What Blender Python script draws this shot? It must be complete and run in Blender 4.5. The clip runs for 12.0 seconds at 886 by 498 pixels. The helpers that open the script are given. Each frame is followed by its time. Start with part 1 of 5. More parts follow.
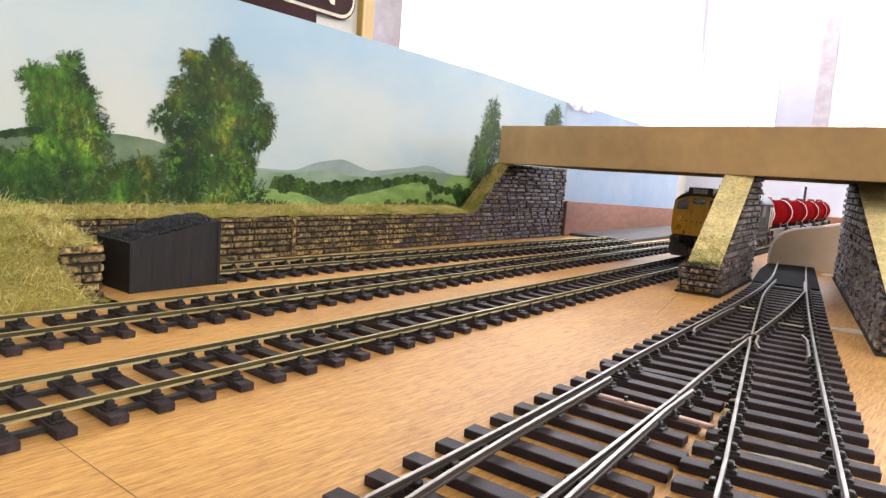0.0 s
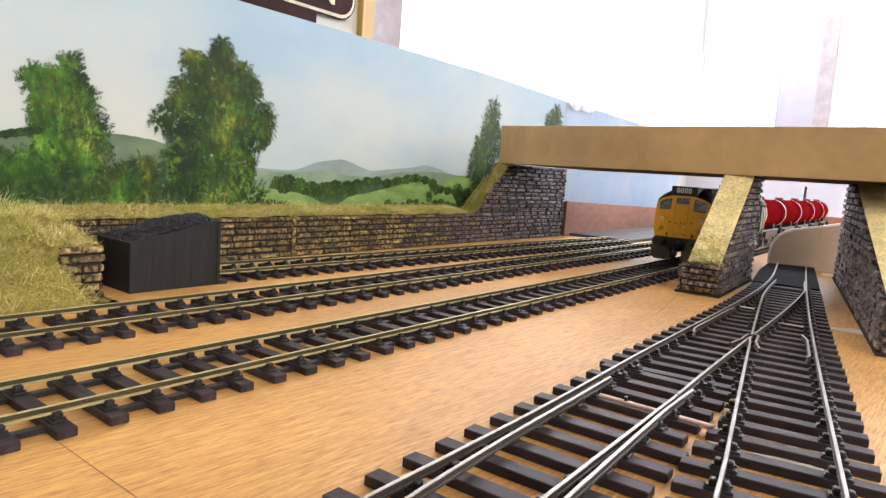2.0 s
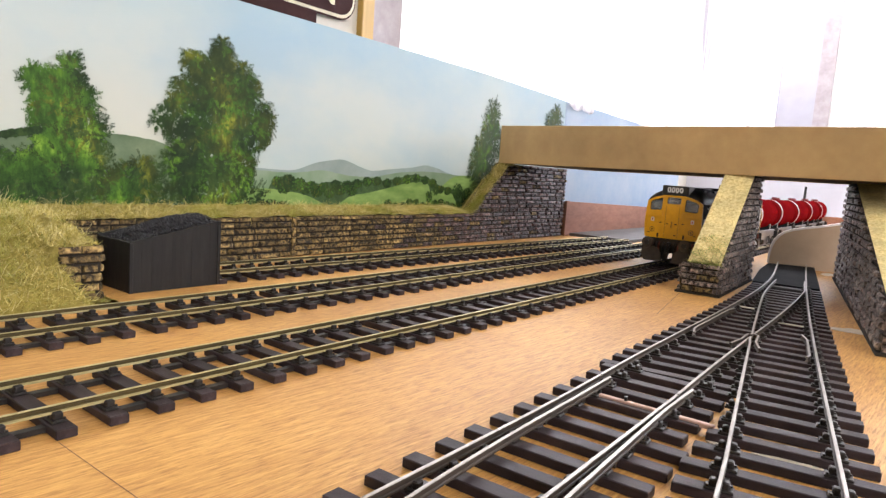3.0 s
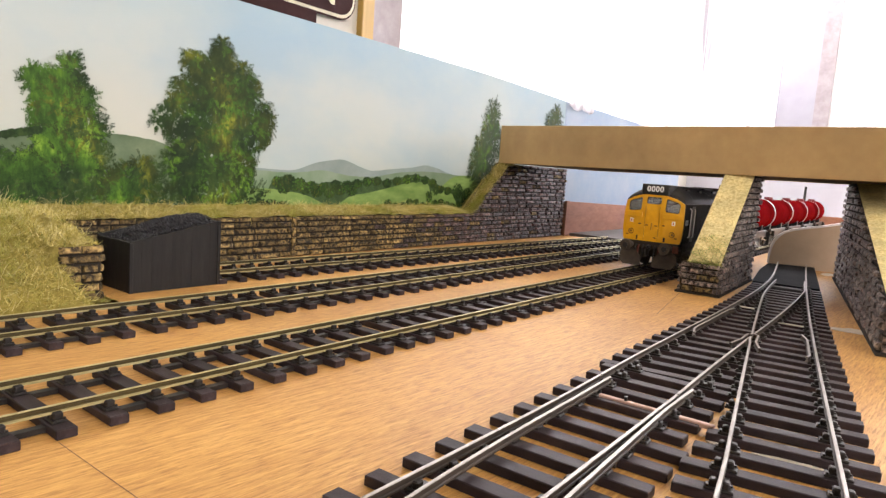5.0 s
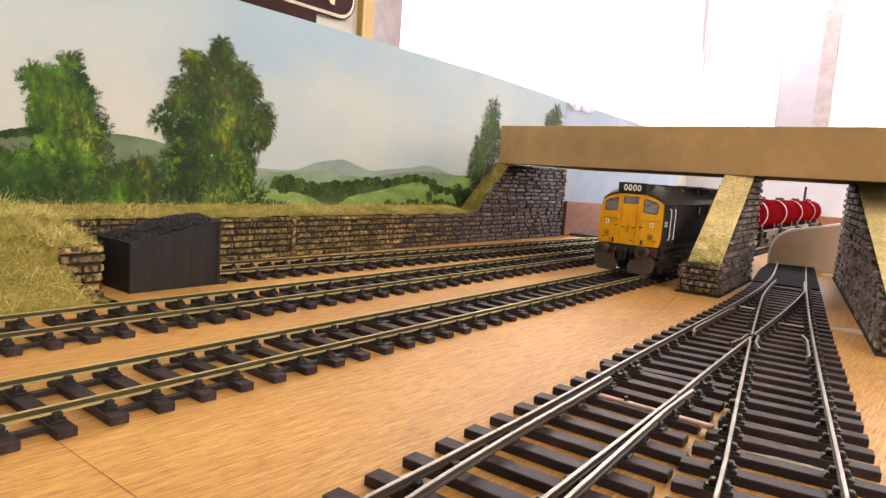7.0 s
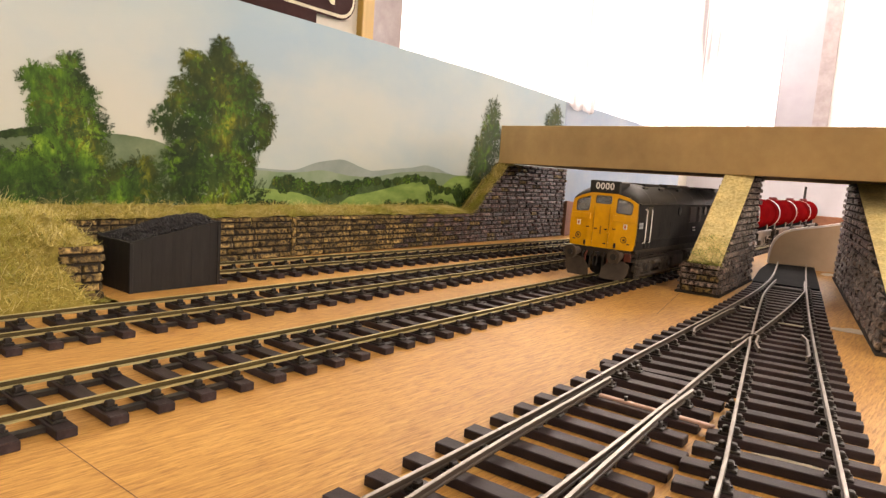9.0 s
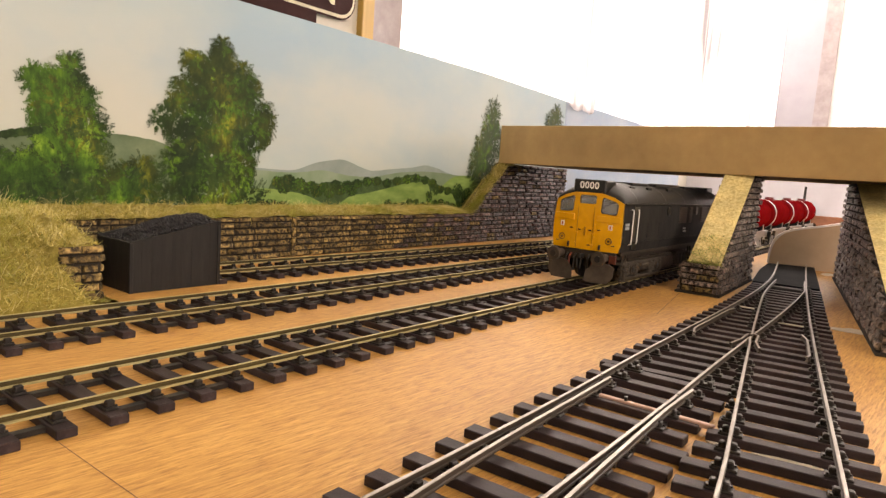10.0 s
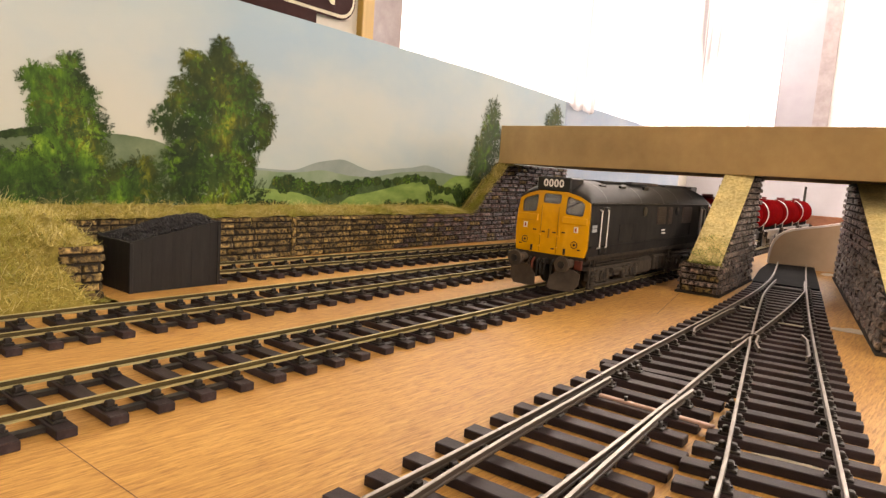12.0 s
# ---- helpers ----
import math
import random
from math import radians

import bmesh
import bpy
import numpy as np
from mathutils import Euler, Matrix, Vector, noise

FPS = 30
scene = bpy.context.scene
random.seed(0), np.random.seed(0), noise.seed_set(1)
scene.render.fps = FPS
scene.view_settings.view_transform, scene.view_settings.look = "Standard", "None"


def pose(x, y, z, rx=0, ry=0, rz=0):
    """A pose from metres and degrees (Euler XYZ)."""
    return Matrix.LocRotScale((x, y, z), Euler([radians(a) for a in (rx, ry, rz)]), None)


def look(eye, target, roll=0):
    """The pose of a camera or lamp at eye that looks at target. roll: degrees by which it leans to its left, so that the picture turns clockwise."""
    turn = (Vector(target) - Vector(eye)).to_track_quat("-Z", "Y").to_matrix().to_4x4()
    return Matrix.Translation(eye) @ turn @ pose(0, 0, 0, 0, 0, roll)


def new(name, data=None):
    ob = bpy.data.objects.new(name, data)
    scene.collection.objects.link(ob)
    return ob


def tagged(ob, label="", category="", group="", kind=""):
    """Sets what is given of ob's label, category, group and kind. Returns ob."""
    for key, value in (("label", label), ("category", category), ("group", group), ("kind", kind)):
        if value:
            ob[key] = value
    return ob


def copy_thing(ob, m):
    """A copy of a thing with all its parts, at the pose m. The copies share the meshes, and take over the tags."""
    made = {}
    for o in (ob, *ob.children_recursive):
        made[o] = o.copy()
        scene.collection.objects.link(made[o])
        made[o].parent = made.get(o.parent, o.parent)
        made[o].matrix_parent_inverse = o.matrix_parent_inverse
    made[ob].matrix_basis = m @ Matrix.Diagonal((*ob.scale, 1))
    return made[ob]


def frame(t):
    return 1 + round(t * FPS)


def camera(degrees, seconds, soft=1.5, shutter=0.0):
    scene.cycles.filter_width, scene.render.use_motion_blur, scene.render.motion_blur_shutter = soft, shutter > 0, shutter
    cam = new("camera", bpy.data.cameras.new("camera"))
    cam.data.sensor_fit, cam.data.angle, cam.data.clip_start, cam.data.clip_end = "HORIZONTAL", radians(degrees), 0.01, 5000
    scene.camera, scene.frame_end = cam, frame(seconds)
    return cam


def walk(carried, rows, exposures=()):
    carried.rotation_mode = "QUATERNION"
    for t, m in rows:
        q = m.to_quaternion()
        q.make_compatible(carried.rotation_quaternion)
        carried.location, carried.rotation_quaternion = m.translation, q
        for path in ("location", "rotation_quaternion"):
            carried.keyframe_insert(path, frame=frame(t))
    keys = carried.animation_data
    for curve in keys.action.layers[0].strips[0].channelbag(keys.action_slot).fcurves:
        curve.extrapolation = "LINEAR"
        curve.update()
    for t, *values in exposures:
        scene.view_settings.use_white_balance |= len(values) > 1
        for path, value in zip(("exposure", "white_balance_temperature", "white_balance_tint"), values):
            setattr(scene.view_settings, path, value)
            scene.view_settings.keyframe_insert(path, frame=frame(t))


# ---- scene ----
# Model railway, drawn in millimetres: x runs along the main lines, y away from them, z up from the board.
MM = 0.001
EYE = (-107.6, -210.9, 93.0)
cam = camera(68.6, 12.0, soft=1.4)
YAW, PITCH, ROLL = 37.16, 6.872, 4.024


def cam_pose():
    e = Vector(EYE) * MM
    way = Vector((math.cos(radians(YAW)) * math.cos(radians(PITCH)), math.sin(radians(YAW)) * math.cos(radians(PITCH)), -math.sin(radians(PITCH))))
    return look(e, e + way, ROLL)


walk(cam, [(0.0, cam_pose()), (12.0, cam_pose())],
     exposures=[(0.0, 0.11, 6350, 13), (3.0, 0.1, 6450, 13), (5.0, 0.04, 6800, 15), (7.0, -0.03, 7450, 18), (9.0, -0.13, 8350, 19), (12.0, -0.16, 8500, 19)])

# ---- light: daylight through the room's windows ----
world = bpy.data.worlds.new("sky")
scene.world = world
world.use_nodes = True
wn = world.node_tree.nodes
wl = world.node_tree.links
sky = wn.new("ShaderNodeTexSky")
sky.sky_type, sky.sun_disc = "NISHITA", False
sky.sun_elevation, sky.sun_rotation = radians(42), radians(20)
wl.new(sky.outputs[0], wn["Background"].inputs[0])
wn["Background"].inputs[1].default_value = 0.12


def window_lamp(name, eye, target, w, h, watts, colour=(1, 0.98, 0.95)):
    lamp = bpy.data.lights.new(name, "AREA")
    lamp.shape, lamp.size, lamp.size_y, lamp.energy, lamp.color = "RECTANGLE", w, h, watts, colour
    ob = new(name, lamp)
    ob.matrix_world = look(eye, target)
    return ob


window_lamp("daylight_back_window", (1.85, 0.80, 0.9), (1.5, -0.8, 0.3), 1.8, 1.1, 50, (0.95, 0.97, 1.0))
window_lamp("daylight_end_window", (2.98, -0.5, 0.9), (0.9, -0.4, 0.1), 1.8, 1.1, 80, (0.87, 0.93, 1.0))
window_lamp("daylight_room_window", (-0.6, -2.36, 1.0), (0.3, 0.2, 0.0), 2.4, 1.3, 69, (1.0, 0.97, 0.92))

# ---- materials ----


class Mat:
    """A small node-building helper around one Principled material."""

    def __init__(self, name, colour=(0.5, 0.5, 0.5), rough=0.6, metal=0.0, spec=0.5):
        self.turn = 0.0
        self.m = bpy.data.materials.new(name)
        self.m.use_nodes = True
        self.n, self.l = self.m.node_tree.nodes, self.m.node_tree.links
        self.b = self.n["Principled BSDF"]
        self.b.inputs["Base Color"].default_value = (*colour, 1)
        self.b.inputs["Roughness"].default_value = rough
        self.b.inputs["Metallic"].default_value = metal
        self.b.inputs["Specular IOR Level"].default_value = spec

    def coords(self, scale=(1, 1, 1), kind="Object"):
        t, mp = self.n.new("ShaderNodeTexCoord" if kind != "Position" else "ShaderNodeNewGeometry"), self.n.new("ShaderNodeMapping")
        mp.inputs["Scale"].default_value = scale
        if self.turn:
            mp.vector_type = "TEXTURE"
            mp.inputs["Scale"].default_value = [1 / k for k in scale]
            mp.inputs["Rotation"].default_value = (0, 0, self.turn)
        self.l.new(t.outputs[kind], mp.inputs[0])
        return mp.outputs[0]

    def noise(self, scale, detail=6, rough=0.6, stretch=(1, 1, 1), kind="Object"):
        t = self.n.new("ShaderNodeTexNoise")
        t.inputs["Scale"].default_value, t.inputs["Detail"].default_value, t.inputs["Roughness"].default_value = scale, detail, rough
        self.l.new(self.coords(stretch, kind), t.inputs["Vector"])
        return t.outputs["Fac"]

    def ramp(self, fac, stops):
        r = self.n.new("ShaderNodeValToRGB")
        while len(r.color_ramp.elements) < len(stops):
            r.color_ramp.elements.new(0.5)
        for el, (p, c) in zip(r.color_ramp.elements, stops):
            el.position, el.color = p, (*c, 1)
        self.l.new(fac, r.inputs[0])
        return r.outputs[0]

    def mix(self, a, b, fac, how="MIX"):
        x = self.n.new("ShaderNodeMix")
        x.data_type, x.blend_type = "RGBA", how
        for socket, v in ((x.inputs[6], a), (x.inputs[7], b)):
            if isinstance(v, tuple):
                socket.default_value = (*v, 1)
            else:
                self.l.new(v, socket)
        if isinstance(fac, float):
            x.inputs[0].default_value = fac
        else:
            self.l.new(fac, x.inputs[0])
        return x.outputs[2]

    def vary(self, colour, amount, per="object"):
        """The colour made lighter or darker piece by piece."""
        if per == "object":
            o = self.n.new("ShaderNodeObjectInfo").outputs["Random"]
        else:
            o = self.n.new("ShaderNodeNewGeometry").outputs["Random Per Island"]
        g = self.ramp(o, [(0, (1 - amount,) * 3), (1, (1 + amount,) * 3)])
        return self.mix(colour, g, 1.0, "MULTIPLY")

    def colour(self, c):
        self.l.new(c, self.b.inputs["Base Color"])
        return self

    def rough(self, fac, lo, hi):
        r = self.n.new("ShaderNodeMapRange")
        r.inputs[3].default_value, r.inputs[4].default_value = lo, hi
        self.l.new(fac, r.inputs[0])
        self.l.new(r.outputs[0], self.b.inputs["Roughness"])
        return self

    def bump(self, fac, strength, dist=0.0005):
        b = self.n.new("ShaderNodeBump")
        b.inputs["Strength"].default_value, b.inputs["Distance"].default_value = strength, dist
        self.l.new(fac, b.inputs["Height"])
        self.l.new(b.outputs[0], self.b.inputs["Normal"])
        return self


def mottled(name, dark, light, scale=200, rough=0.7, bump=0.3, dist=0.0004, metal=0.0, spec=0.4, stretch=(1, 1, 1), mid=0.5, spread=0.25, per=None, amount=0.2, kind="Object"):
    m = Mat(name, light, rough, metal, spec)
    f = m.noise(scale, 8, 0.65, stretch, kind)
    g = m.noise(scale * 0.13, 3, 0.5, stretch, kind)
    c = m.ramp(f, [(mid - spread, dark), (mid + spread, light)])
    c = m.mix(c, m.ramp(g, [(0.3, (0.78, 0.78, 0.78)), (0.7, (1.1, 1.1, 1.1))]), 1.0, "MULTIPLY")
    if per:
        c = m.vary(c, amount, per)
    m.colour(c).rough(g, max(0.05, rough - 0.12), min(1, rough + 0.12))
    if bump:
        m.bump(f, bump, dist)
    return m.m


GRAIN = radians(-3.5)


def ply_material():
    m = Mat("plywood", (0.5, 0.28, 0.13), 0.55, 0, 0.35)
    m.turn = GRAIN
    fine = m.noise(32, 9, 0.75, (1.2, 20, 1))
    fleck = m.noise(130, 4, 0.6, (0.8, 9, 1))
    pore = m.noise(420, 3, 0.55, (0.45, 4.2, 1))
    broad = m.noise(6, 3, 0.5, (1, 2.2, 1))
    c = m.ramp(fine, [(0.32, (0.43, 0.21, 0.058)), (0.5, (0.6, 0.335, 0.098)), (0.66, (0.75, 0.46, 0.155))])
    c = m.mix(c, m.ramp(fleck, [(0.36, (0.46, 0.35, 0.27)), (0.48, (1, 1, 1)), (0.6, (1, 1, 1)), (0.7, (1.16, 1.2, 1.3))]), 0.6, "MULTIPLY")
    c = m.mix(c, m.ramp(pore, [(0.3, (0.5, 0.38, 0.3)), (0.42, (1, 1, 1))]), 0.5, "MULTIPLY")
    c = m.mix(c, m.ramp(broad, [(0.3, (0.82, 0.76, 0.72)), (0.7, (1.12, 1.1, 1.08))]), 1.0, "MULTIPLY")
    m.colour(c).rough(fine, 0.42, 0.66).bump(fleck, 0.12, 0.0002)
    return m.m


PLY = ply_material()
SLEEPER = mottled("sleeper_plastic", (0.016, 0.0105, 0.0115), (0.05, 0.034, 0.038), 500, 0.52, 0.4, 0.0003, spec=0.22, stretch=(1, 0.25, 1), per="object", amount=0.25)
CHAIR = mottled("chair_plastic", (0.012, 0.01, 0.01), (0.03, 0.024, 0.022), 600, 0.45, 0.2)
RAIL = mottled("nickel_silver_rail", (0.4, 0.34, 0.16), (0.68, 0.6, 0.34), 300, 0.36, 0.1, 0.0001, metal=0.55, stretch=(0.1, 1, 1))
STONE = mottled("embossed_stone", (0.024, 0.015, 0.007), (0.42, 0.285, 0.105), 260, 0.7, 1.0, 0.0015, mid=0.55, spread=0.12, per="object", amount=0.5, kind="Position")
STONE_DARK = mottled("embossed_stone_sooty", (0.022, 0.016, 0.015), (0.47, 0.36, 0.31), 300, 0.38, 1.0, 0.0015, mid=0.55, spread=0.12, per="object", amount=0.45, kind="Position")
STONE_PURPLE = mottled("embossed_stone_purple_brown", (0.014, 0.008, 0.009), (0.24, 0.145, 0.125), 280, 0.4, 1.0, 0.0015, mid=0.56, spread=0.13, per="object", amount=0.5, kind="Position")
MORTAR = mottled("dark_joint", (0.012, 0.009, 0.007), (0.04, 0.03, 0.02), 400, 0.85, 0.5)
HARDBOARD = mottled("tan_hardboard", (0.5, 0.325, 0.145), (0.57, 0.385, 0.18), 90, 0.5, 0.06, 0.0002)
PALE_BOARD = mottled("pale_hardboard", (0.52, 0.4, 0.29), (0.6, 0.47, 0.35), 60, 0.6, 0.06, 0.0002)
# Dark brown puts the shade below the deck into the board's colour.
DECK_SHADE = mottled("shaded_deck_underside", (0.1, 0.065, 0.04), (0.2, 0.14, 0.085), 300, 0.8, 0.4)
FOAM = mottled("sanded_plaster_slope", (0.56, 0.41, 0.14), (0.9, 0.76, 0.38), 420, 0.85, 1.0, 0.0015, mid=0.45, spread=0.13)
COAL_BIN = mottled("black_bin_boards", (0.005, 0.005, 0.006), (0.019, 0.017, 0.017), 260, 0.55, 0.4, 0.0004, stretch=(1, 1, 0.15), per="object", amount=0.2)
COAL = mottled("coal", (0.006, 0.006, 0.008), (0.035, 0.035, 0.042), 500, 0.35, 0.6, per="island", amount=0.6)
FASCIA = mottled("red_brown_fascia", (0.24, 0.1, 0.065), (0.4, 0.19, 0.12), 45, 0.5, 0.05, 0.0002, stretch=(1, 1, 3))
WALLPAINT = mottled("cream_wall_paint", (0.72, 0.68, 0.6), (0.8, 0.77, 0.7), 15, 0.8, 0.05)
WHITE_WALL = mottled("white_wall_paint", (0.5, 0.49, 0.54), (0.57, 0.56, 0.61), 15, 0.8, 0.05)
YELLOW_WOOD = mottled("varnished_pine", (0.5, 0.3, 0.06), (0.66, 0.43, 0.12), 60, 0.35, 0.1, stretch=(1, 1, 0.05))
GREYCARD = mottled("grey_card", (0.05, 0.045, 0.045), (0.1, 0.09, 0.09), 80, 0.8, 0.2)
STRIP_CARD = mottled("grey_painted_card", (0.07, 0.062, 0.06), (0.15, 0.135, 0.13), 60, 0.7, 0.2)
BLACKCARD = mottled("black_card", (0.006, 0.006, 0.007), (0.018, 0.018, 0.02), 200, 0.9, 0.4, spec=0.1)
WHITEPLAIN = mottled("white_paint", (0.72, 0.7, 0.7), (0.82, 0.8, 0.8), 60, 0.5, 0.1)
TIEBAR = mottled("pink_tie_bar", (0.5, 0.3, 0.24), (0.7, 0.5, 0.42), 80, 0.5, 0.1)
GLUE = mottled("dried_glue", (0.6, 0.55, 0.45), (0.75, 0.7, 0.6), 120, 0.5, 0.2)

# ---- building helpers (millimetres) ----


def bm_object(name, bm, material, parent=None, label="", smooth=False):
    bm.transform(Matrix.Scale(MM, 4))
    bmesh.ops.recalc_face_normals(bm, faces=bm.faces[:]) if len(bm.faces) < 20000 else None
    me = bpy.data.meshes.new(name)
    bm.to_mesh(me)
    bm.free()
    for mat in (material if isinstance(material, (list, tuple)) else [material]):
        me.materials.append(mat)
    if smooth:
        me.polygons.foreach_set("use_smooth", [True] * len(me.polygons))
    ob = new(name, me)
    if parent:
        ob.parent = parent
    if label:
        tagged(ob, label)
    return ob


def part(name, bm, material, parent, label="", smooth=False):
    return bm_object(name, bm, material, parent, label, smooth)


def thing(name, label, category, group="", kind="", m=None):
    ob = tagged(new(name), label, category, group, kind)
    ob.empty_display_size = 0.01
    if m is not None:
        ob.matrix_world = m
    return ob


def at(x, y, z=0, rz=0, rx=0, ry=0):
    return pose(x * MM, y * MM, z * MM, rx, ry, rz)


def box(bm, x0, x1, y0, y1, z0, z1, bevel=0.0, m=None):
    r = bmesh.ops.create_cube(bm, size=1)
    vs = r["verts"]
    bmesh.ops.transform(bm, verts=vs, matrix=Matrix.Translation(((x0 + x1) / 2, (y0 + y1) / 2, (z0 + z1) / 2)) @ Matrix.Diagonal((x1 - x0, y1 - y0, z1 - z0, 1)))
    if bevel:
        es = list({e for v in vs for e in v.link_edges})
        vs = list({v for f in bmesh.ops.bevel(bm, geom=es, offset=bevel, segments=1, affect="EDGES")["faces"] for v in f.verts} | {v for v in vs if v.is_valid})
    if m is not None:
        bmesh.ops.transform(bm, verts=vs, matrix=m)
    return vs


def boxes(*args):
    bm = bmesh.new()
    for a in args:
        box(bm, *a)
    return bm


def cyl(bm, p, q, r, n=12, r2=None):
    p, q = Vector(p), Vector(q)
    res = bmesh.ops.create_cone(bm, cap_ends=True, segments=n, radius1=r, radius2=r if r2 is None else r2, depth=(q - p).length)
    m = Matrix.Translation((p + q) / 2) @ (q - p).to_track_quat("Z", "Y").to_matrix().to_4x4()
    bmesh.ops.transform(bm, verts=res["verts"], matrix=m)
    return res["verts"]


def sweep(bm, path, profile, closed=True, caps=True):
    """Sweeps a profile of (side, up) along a plan path of (x, y, z)."""
    rings = []
    for i, p in enumerate(path):
        a, b = Vector(path[max(0, i - 1)]), Vector(path[min(len(path) - 1, i + 1)])
        t = (b - a).normalized()
        s = Vector((t.y, -t.x, 0)).normalized()
        rings.append([bm.verts.new(Vector(p) + s * u + Vector((0, 0, 1)) * w) for u, w in profile])
    k = len(profile)
    for r0, r1 in zip(rings[:-1], rings[1:]):
        for j in range(k if closed else k - 1):
            bm.faces.new((r0[j], r0[(j + 1) % k], r1[(j + 1) % k], r1[j]))
    if caps and closed:
        bm.faces.new(rings[0])
        bm.faces.new(rings[-1][::-1])


def prism(bm, outline, h0, h1, axis="z"):
    """Extrudes an outline of 2D points; axis names the direction of the depth."""
    def put(a, b, h):
        return {"z": (a, b, h), "y": (a, h, b), "x": (h, a, b)}[axis]
    lo = [bm.verts.new(put(a, b, h0)) for a, b in outline]
    hi = [bm.verts.new(put(a, b, h1)) for a, b in outline]
    n = len(outline)
    bm.faces.new(lo[::-1])
    bm.faces.new(hi)
    for i in range(n):
        bm.faces.new((lo[i], lo[(i + 1) % n], hi[(i + 1) % n], hi[i]))
    return lo + hi

RAIL_SIDE = mottled("tarnished_rail_side", (0.025, 0.02, 0.008), (0.12, 0.09, 0.034), 260, 0.5, 0.2, 0.0002, metal=0.3, stretch=(0.15, 1, 1))
RAIL_STEEL = mottled("bright_rail_head", (0.15, 0.135, 0.118), (0.46, 0.42, 0.385), 300, 0.4, 0.1, 0.0001, metal=0.7, stretch=(0.1, 1, 1))
RAIL_RUST = mottled("brown_rail_side", (0.016, 0.011, 0.008), (0.06, 0.042, 0.03), 260, 0.6, 0.2, 0.0002, metal=0.0, stretch=(0.15, 1, 1))
RED = mottled("gloss_red_tank_paint", (0.13, 0.004, 0.006), (0.2, 0.007, 0.009), 40, 0.5, 0.03, 0.0001, spec=0.0)
# Pale ring colour: a window reflection painted onto the tank barrels.
BARREL_GLINT = mottled("pale_barrel_glint", (0.3, 0.24, 0.25), (0.62, 0.56, 0.57), 120, 0.4, 0.05, 0.0001)
YELLOW = mottled("warning_yellow_paint", (0.66, 0.31, 0.006), (0.8, 0.4, 0.01), 130, 0.35, 0.05, 0.0001)
LOCO_BLUE = mottled("grimy_dark_blue_paint", (0.014, 0.014, 0.015), (0.034, 0.031, 0.03), 90, 0.75, 0.08, 0.0001, spec=0.12, stretch=(1, 1, 0.4))
LOCO_ROOF = mottled("dusty_dark_roof", (0.012, 0.012, 0.013), (0.038, 0.036, 0.036), 120, 0.58, 0.1, 0.0001, spec=0.28, stretch=(0.3, 1, 1))
FRAME_DIRT = mottled("weathered_underframe", (0.009, 0.007, 0.006), (0.05, 0.036, 0.026), 160, 0.8, 0.3)
BOGIE_DIRT = mottled("brown_grey_bogie_dust", (0.014, 0.011, 0.009), (0.075, 0.06, 0.048), 150, 0.8, 0.3)
PLATE_RED = mottled("orange_red_mark", (0.5, 0.08, 0.02), (0.62, 0.12, 0.03), 200, 0.5, 0)
NUMBER_GREY = mottled("faded_number_white", (0.3, 0.33, 0.36), (0.46, 0.49, 0.52), 300, 0.6, 0)
CAB_INSIDE = mottled("brown_cab_lining", (0.12, 0.085, 0.07), (0.22, 0.17, 0.15), 60, 0.7, 0)
PLOUGH = mottled("dusty_grey_plough", (0.03, 0.022, 0.017), (0.085, 0.062, 0.047), 120, 0.75, 0.2)
WHEEL = mottled("dark_steel_wheel", (0.03, 0.026, 0.024), (0.09, 0.08, 0.07), 200, 0.4, 0.1, metal=0.7)
BLACK = mottled("satin_black", (0.008, 0.008, 0.009), (0.02, 0.02, 0.02), 200, 0.35, 0.05)
BROWN_GRILLE = mottled("brown_grille", (0.03, 0.02, 0.016), (0.06, 0.042, 0.035), 300, 0.6, 0.3)
BEAM_RED = mottled("dirty_red_beam", (0.03, 0.01, 0.007), (0.2, 0.04, 0.022), 140, 0.6, 0.2)
CREAM = mottled("cream_lettering", (0.72, 0.66, 0.48), (0.8, 0.74, 0.56), 100, 0.5, 0.02)
SIGN_BROWN = mottled("chocolate_enamel", (0.03, 0.009, 0.009), (0.05, 0.016, 0.015), 60, 0.6, 0.02, spec=0.1)
GLASS_M = Mat("cab_glass", (0.72, 0.76, 0.82), 0.05, 0, 0.7)
GLASS_M.b.inputs["Transmission Weight"].default_value = 0.8
GLASS_M.colour(GLASS_M.ramp(GLASS_M.noise(90, 4), [(0.35, (0.5, 0.53, 0.58)), (0.7, (0.85, 0.88, 0.92))]))
CAB_GLASS = GLASS_M.m


def grass_material():
    m = Mat("dry_static_grass", (0.4, 0.33, 0.14), 0.8, 0, 0.2)
    o = m.n.new("ShaderNodeNewGeometry").outputs["Random Per Island"]
    c = m.ramp(o, [(0, (0.2, 0.17, 0.035)), (0.3, (0.48, 0.4, 0.1)), (0.7, (0.7, 0.58, 0.2)), (1, (0.92, 0.81, 0.42))])
    g = m.noise(26, 3, 0.5)
    c = m.mix(c, m.mix(c, (0.55, 0.66, 0.3), 1.0, "MULTIPLY"), m.ramp(g, [(0.48, (0, 0, 0)), (0.66, (1, 1, 1))]))
    m.colour(c)
    return m.m


STRAW = grass_material()
GREEN_GRASS = mottled("green_grass_fibre", (0.2, 0.24, 0.05), (0.55, 0.56, 0.2), 200, 0.8, 0, per="island", amount=0.5)
TURF = mottled("straw_turf", (0.19, 0.155, 0.026), (0.46, 0.37, 0.095), 240, 0.95, 1.0, 0.002)


